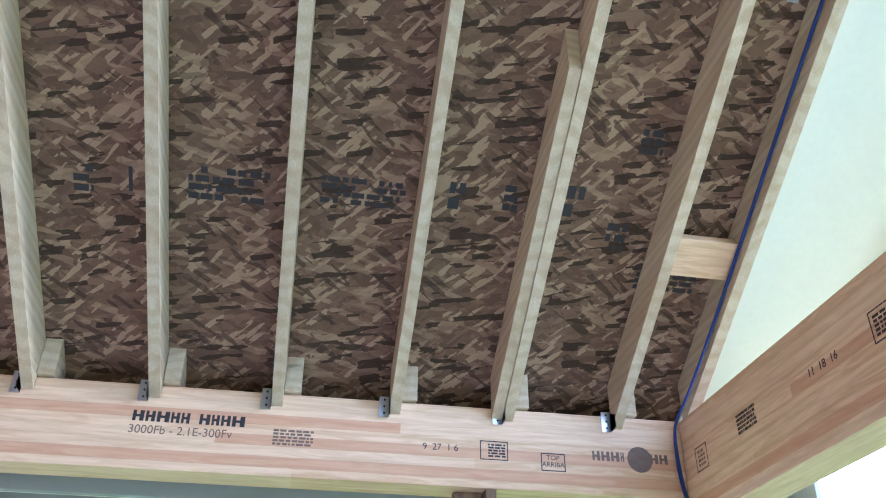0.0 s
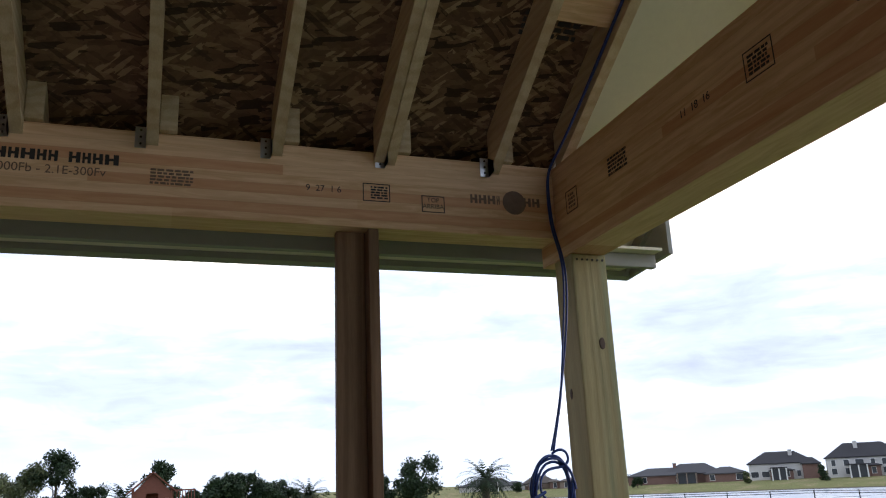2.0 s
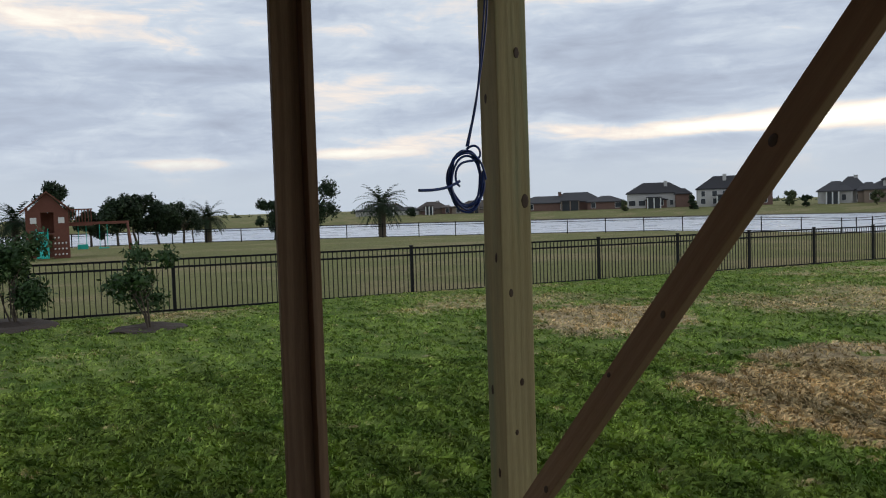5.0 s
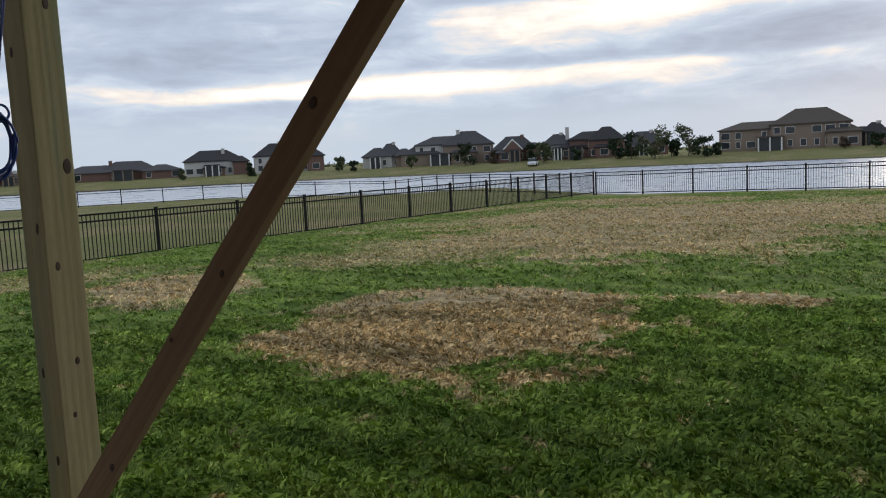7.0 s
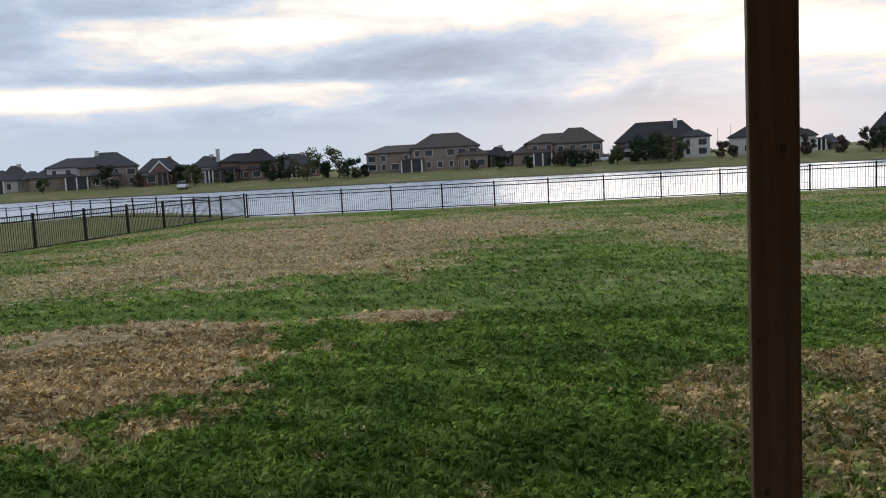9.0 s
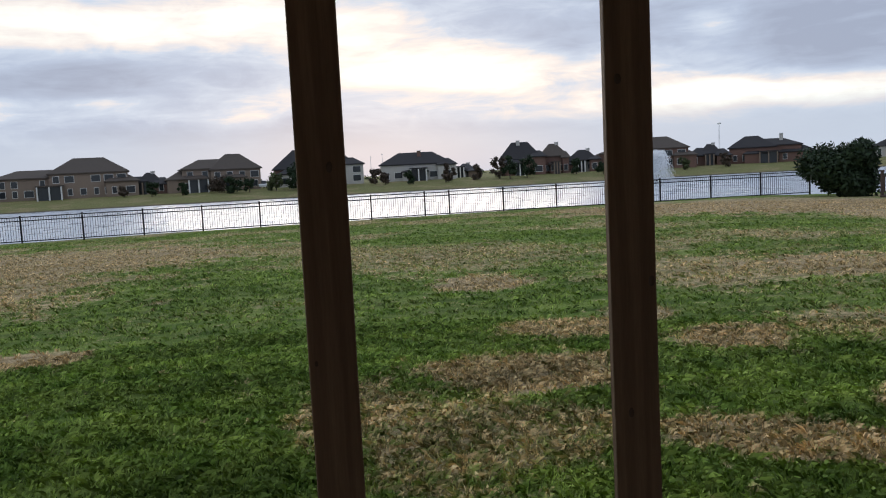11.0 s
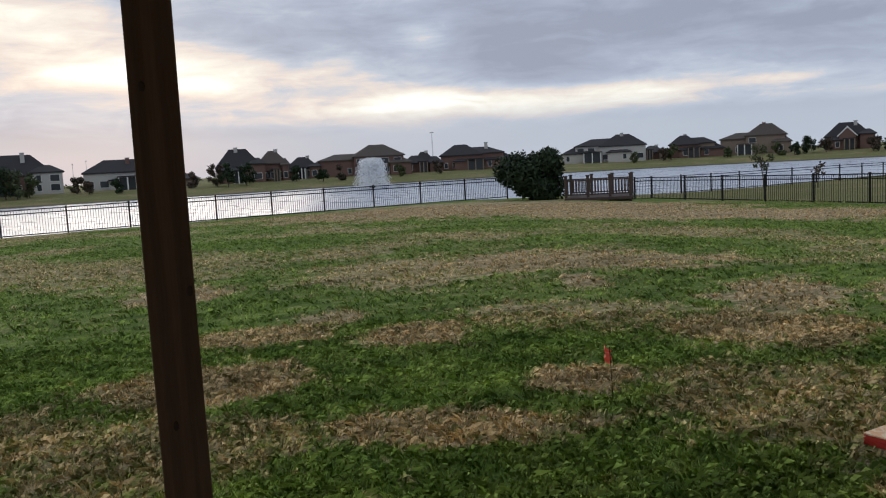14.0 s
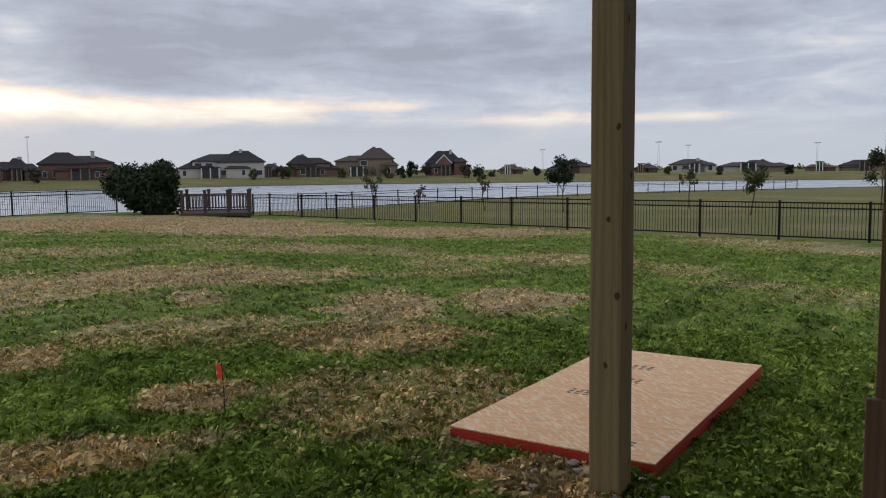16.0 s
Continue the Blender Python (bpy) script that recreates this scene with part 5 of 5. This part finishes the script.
def car(az, r, rot, label):
    x, y = at_az(az, r)
    th = thing("car", label, "car", (x, y, ground_z(x, y)), rot)
    part("body", prism(bmesh.new(), [(-2.3, 0.35), (2.3, 0.35), (2.35, 0.8), (1.2, 0.98), (-2.2, 1.0), (-2.35, 0.7)], -0.9, 0.9, "Y"), MAT_CAR, th)
    part("cabin", prism(bmesh.new(), [(-2.0, 0.98), (1.1, 0.97), (0.3, 1.65), (-1.6, 1.68)], -0.8, 0.8, "Y"), MAT_PANE, th)
    part("roof_panel", box(-1.55, 0.25, -0.78, 0.78, 1.64, 1.72, 0.02), MAT_CAR, th)
    for wx in (-1.45, 1.45):
        for wy in (-0.85, 0.85):
            part("wheel", rod(bmesh.new(), (wx, wy - 0.1, 0.34), (wx, wy + 0.1, 0.34), 0.34, n=14), MAT_TYRE, th)


car(62.0, 182, 20, "white pickup truck parked across the lake")
car(90.4, 188, 10, "white car parked across the lake")
car(95.6, 190, 0, "white car parked beside a house")

# masts on the horizon
for k, (az, r, h) in enumerate(((121.2, 600, 26), (162.3, 600, 20), (164.2, 700, 20), (154.6, 700, 18), (97.8, 700, 18), (98.6, 700, 20), (172.0, 700, 20))):
    x, y = at_az(az, r)
    th = thing("mast", "thin grey lattice mast on the horizon", "mast", (x, y, 0), 0, "horizon masts")
    for s in (-0.7, 0.7):
        part("leg", rod(bmesh.new(), (s, 0, 0), (s * 0.4, 0, h), 0.13, 0.09, 5), MAT_STEEL, th)
    part("cross_arm", box(-2.4, 2.4, -0.2, 0.2, h - 1.0, h - 0.3), MAT_STEEL, th)

# ---- fountain ----
MAT_SPRAY = plain("white_spray", (0.95, 0.96, 0.97), 0.6, var=0.04)
x, y = at_az(117.1, 152)
fo = thing("fountain", "white spraying fountain in the lake", "fountain", (x, y, LAKE_Z))
part("float", rod(bmesh.new(), (0, 0, -0.2), (0, 0, 0.25), 0.8, 0.6, 12), MAT_FENCE, fo)
rng = np.random.default_rng(6)
vs, fs = [], []
for k in range(24000):
    a, e = rng.uniform(0, 6.28), 0.19 * math.sqrt(rng.random())
    sp = rng.uniform(0.80, 1.0) * 10.4
    t = rng.uniform(0, 2 * sp * math.cos(e) / 9.8)
    rr = sp * math.sin(e) * t
    zz = sp * math.cos(e) * t - 4.9 * t * t
    c = np.array([rr * math.cos(a), rr * math.sin(a), max(0.0, zz)]) + rng.normal(0, 0.06, 3)
    d = rng.normal(0, 0.06, (3, 3)) + np.array([[0, 0, 0.12], [0.03, 0, -0.04], [-0.03, 0.02, -0.04]])
    fs.append((len(vs), len(vs) + 1, len(vs) + 2))
    vs += [tuple(c + v) for v in d]
me = bpy.data.meshes.new("spray")
me.from_pydata(vs, [], fs)
me.materials.append(MAT_SPRAY)
part("spray", me, None, fo, "falling white water drops", kind="stuff")

# ---- strand board stack, flag, cement, cable ----
osb = thing("board_stack", "new strand board sheets with red sealed edges lying on the grass", "board", (1.915, -5.87, 0.0), -0.6)
part("sheet", box(-0.61, 0.61, -1.22, 1.22, 0.048, 0.0505 + 0.004), MAT_OSB_SHEET, osb)
for k in range(3):
    part("sheet_edge", box(-0.608, 0.608, -1.218, 1.218, -0.03 + 0.026 * k, -0.006 + 0.026 * k, 0.002), MAT_REDEDGE, osb, "red sealed board edge")
for k, (sx, sy) in enumerate(((-0.42, 0.95), (0.0, -0.35), (0.12, 0.1), (0.05, -0.75))):
    rr = random.Random(k)
    bm = bmesh.new()
    for i in range(3):
        for j in range(4):
            box(sx + 0.06 * j, sx + 0.06 * j + rr.uniform(0.025, 0.05), sy + 0.045 * i, sy + 0.045 * i + 0.026, 0.0546, 0.0552, bm=bm)
    part("printed_mark", bm, MAT_INK_FADED, osb)

fl = thing("marker_flag", "orange vinyl marker flag on a wire in the grass", "flag", (3.97, -4.27, 0.0))
part("wire", rod(bmesh.new(), (0, 0, -0.05), (0.01, 0.01, 0.34), 0.0025, n=5), MAT_FENCE, fl)
bm = bmesh.new()
g = [[bm.verts.new((0.01 + 0.028 * u + 0.008 * math.sin(v * 2), 0.025 * math.sin(u * 1.6), 0.22 + 0.019 * v + 0.016 * u)) for v in range(6)] for u in range(3)]
for u in range(2):
    for v in range(5):
        bm.faces.new((g[u][v], g[u + 1][v], g[u + 1][v + 1], g[u][v + 1]))
bmesh.ops.solidify(bm, geom=bm.faces[:], thickness=0.0012)
part("vinyl", bm, MAT_FLAG, fl)

bm = bmesh.new()
rnd = random.Random(2)
for k in range(26):
    a, r = rnd.uniform(0, 6.28), rnd.uniform(0.1, 0.42)
    bmesh.ops.create_icosphere(bm, subdivisions=1, radius=rnd.uniform(0.006, 0.026), matrix=Matrix.Translation((1.44 + r * math.cos(a), -4.36 + r * math.sin(a), 0.01)) @ Matrix.Diagonal((1.4, 1.2, 0.4, 1)))
solo("cement_crumbs", wobble(bm, 0.01, 9.0), MAT_WHITE_DUST, "pale cement crumbs round the foot of a post", "cement", kind="stuff")


def tube(name, pts, r, parent, label=""):
    """A smooth round cable through the points, as a mesh."""
    cu = bpy.data.curves.new(name, "CURVE")
    cu.dimensions, cu.bevel_depth, cu.bevel_resolution, cu.resolution_u = "3D", r, 2, 6
    sp = cu.splines.new("NURBS")
    sp.points.add(len(pts) - 1)
    for p, q in zip(sp.points, pts):
        p.co = (*q, 1)
    sp.use_endpoint_u, sp.order_u = True, 4
    tmp = bpy.data.objects.new(name, cu)
    scene.collection.objects.link(tmp)
    me = bpy.data.meshes.new_from_object(tmp.evaluated_get(bpy.context.evaluated_depsgraph_get()))
    bpy.data.objects.remove(tmp)
    me.materials.clear()
    me.materials.append(MAT_CABLE)
    return part(name, me, None, parent, label)


cable = thing("cable_bundle", "blue cable run down the corner post and tied in a coil", "cable")
gx = BEAM_B_X - 0.004


def along(y, low=0.06):
    return (gx, y, rafter_low(y) + low)


for k in range(2):
    o = 0.008 * k
    tube("cable", [along(-0.5, 0.07 + o), along(0.6, 0.05 + o), along(1.4, 0.075 + o), along(2.2, 0.04 + o), along(2.5, 0.03 + o), (1.33, 2.68, 2.93), (1.335, 2.80, 2.90 + o), (1.34 - o, 2.812, 2.80),
                   (1.345 - o, 2.81, 2.65), (1.335 - o, 2.70, 2.5), (1.30 - o * 2, 2.68, 2.25), (1.25 + o, 2.685, 2.0), (1.235, 2.69, 1.93), (1.21 + o, 2.69, 1.85)], 0.0042, cable)
for k in range(5):
    rr = random.Random(40 + k)
    cxx, czz, ra, rb = 1.205 + rr.uniform(-0.008, 0.008), 1.725 + rr.uniform(-0.012, 0.01), 0.074 + rr.uniform(-0.006, 0.008), 0.112 + rr.uniform(-0.012, 0.01)
    tube("coil", [(cxx + ra * math.cos(t * 0.5), 2.685 + rr.uniform(-0.012, 0.012), czz + rb * math.sin(t * 0.5)) for t in range(14)], 0.0045, cable)
tube("loop", [(1.21, 2.69, 1.84), (1.24, 2.68, 1.865), (1.275, 2.68, 1.83), (1.25, 2.68, 1.79), (1.16, 2.68, 1.80), (1.145, 2.675, 1.72), (1.17, 2.675, 1.70)], 0.0045, cable)
tube("tail", [(1.17, 2.675, 1.72), (1.13, 2.67, 1.70), (1.08, 2.66, 1.69), (1.03, 2.65, 1.687), (0.99, 2.65, 1.688)], 0.0055, cable)


# ---- grass ----
GRID = np.array([[ground_z(-14 + 0.5 * i, -30 + 0.5 * j) for j in range(112)] for i in range(114)])


def ground_many(x, y):
    """Heights of the ground under many places at once, from a grid of half a metre."""
    u, v = np.clip((x + 14) / 0.5, 0, 112.99), np.clip((y + 30) / 0.5, 0, 110.99)
    i, j = u.astype(int), v.astype(int)
    u, v = u - i, v - j
    return (GRID[i, j] * (1 - u) + GRID[i + 1, j] * u) * (1 - v) + (GRID[i, j + 1] * (1 - u) + GRID[i + 1, j + 1] * u) * v


def grass(name, clumps, blades, r0, r1, az0, az1, height, width, seed, label):
    """Tufts of bent blades; r0 to r1 is the distance from the porch."""
    rng = np.random.default_rng(seed)
    az = np.radians(rng.uniform(az0, az1, clumps))
    r = r0 + (r1 - r0) * rng.random(clumps) ** 0.85
    inside = r < np.array([fence_radius(q) for q in np.degrees(az)]) - 0.2
    az, r = az[inside], r[inside]
    clumps = len(az)
    cx, cy = r * np.sin(az), r * np.cos(az)
    tall = rng.uniform(0.45, 1.3, clumps)
    bend = rng.uniform(0, 6.283, clumps)
    n = clumps * blades
    x, y = np.repeat(cx, blades), np.repeat(cy, blades)
    a = rng.uniform(0, 6.283, n)
    away = np.abs(rng.normal(0, height * 0.8, n))
    x, y = x + np.cos(a) * away, y + np.sin(a) * away
    h = height * rng.uniform(0.6, 1.2, n) * np.repeat(tall, blades)
    keep = ~((x < 1.25) & (x > -2.6) & (y > -4.2) & (y < 2.75)) & ~((np.abs(x - 1.915) < 0.64) & (np.abs(y + 5.87) < 1.25))
    x, y, a, h = x[keep], y[keep], a[keep], h[keep]
    la = a + rng.normal(0, 0.7, len(a))
    common = np.repeat(bend, blades)[keep]
    n = len(x)
    z = ground_many(x, y)
    w = width * rng.uniform(0.6, 1.3, n)
    lean = rng.uniform(0.4, 1.4, n) * h
    lx, ly = (np.cos(la) + 0.5 * np.cos(common)) * lean, (np.sin(la) + 0.5 * np.sin(common)) * lean
    wa = la + 1.57
    dx, dy = np.cos(wa) * w, np.sin(wa) * w
    P = np.stack([np.stack([x - dx, y - dy, z - 0.004], 1), np.stack([x + dx, y + dy, z - 0.004], 1),
                  np.stack([x + lx * 0.4 + dx * 0.8, y + ly * 0.4 + dy * 0.8, z + h * 0.75], 1), np.stack([x + lx, y + ly, z + h * 0.8], 1)], 1).reshape(-1, 3)
    me = bpy.data.meshes.new(name)
    me.vertices.add(4 * n)
    me.vertices.foreach_set("co", P.ravel())
    me.loops.add(4 * n)
    me.loops.foreach_set("vertex_index", np.arange(4 * n))
    me.polygons.add(n)
    me.polygons.foreach_set("loop_start", np.arange(0, 4 * n, 4))
    me.update(calc_edges=True)
    me.materials.append(MAT_BLADE)
    tagged(new(name, me), label, "grass", kind="stuff")


grass("grass", 50000, 8, 2.0, 9.0, -30, 178, 0.042, 0.0055, 1, "short green and straw-coloured lawn grass")
grass("grass", 50000, 6, 8.6, 24.0, -30, 176, 0.042, 0.008, 2, "lawn grass further out, green and dormant brown")
grass("grass", 44000, 5, 23.0, 40.5, 28, 172, 0.04, 0.012, 3, "lawn grass near the lake fence, green and brown")
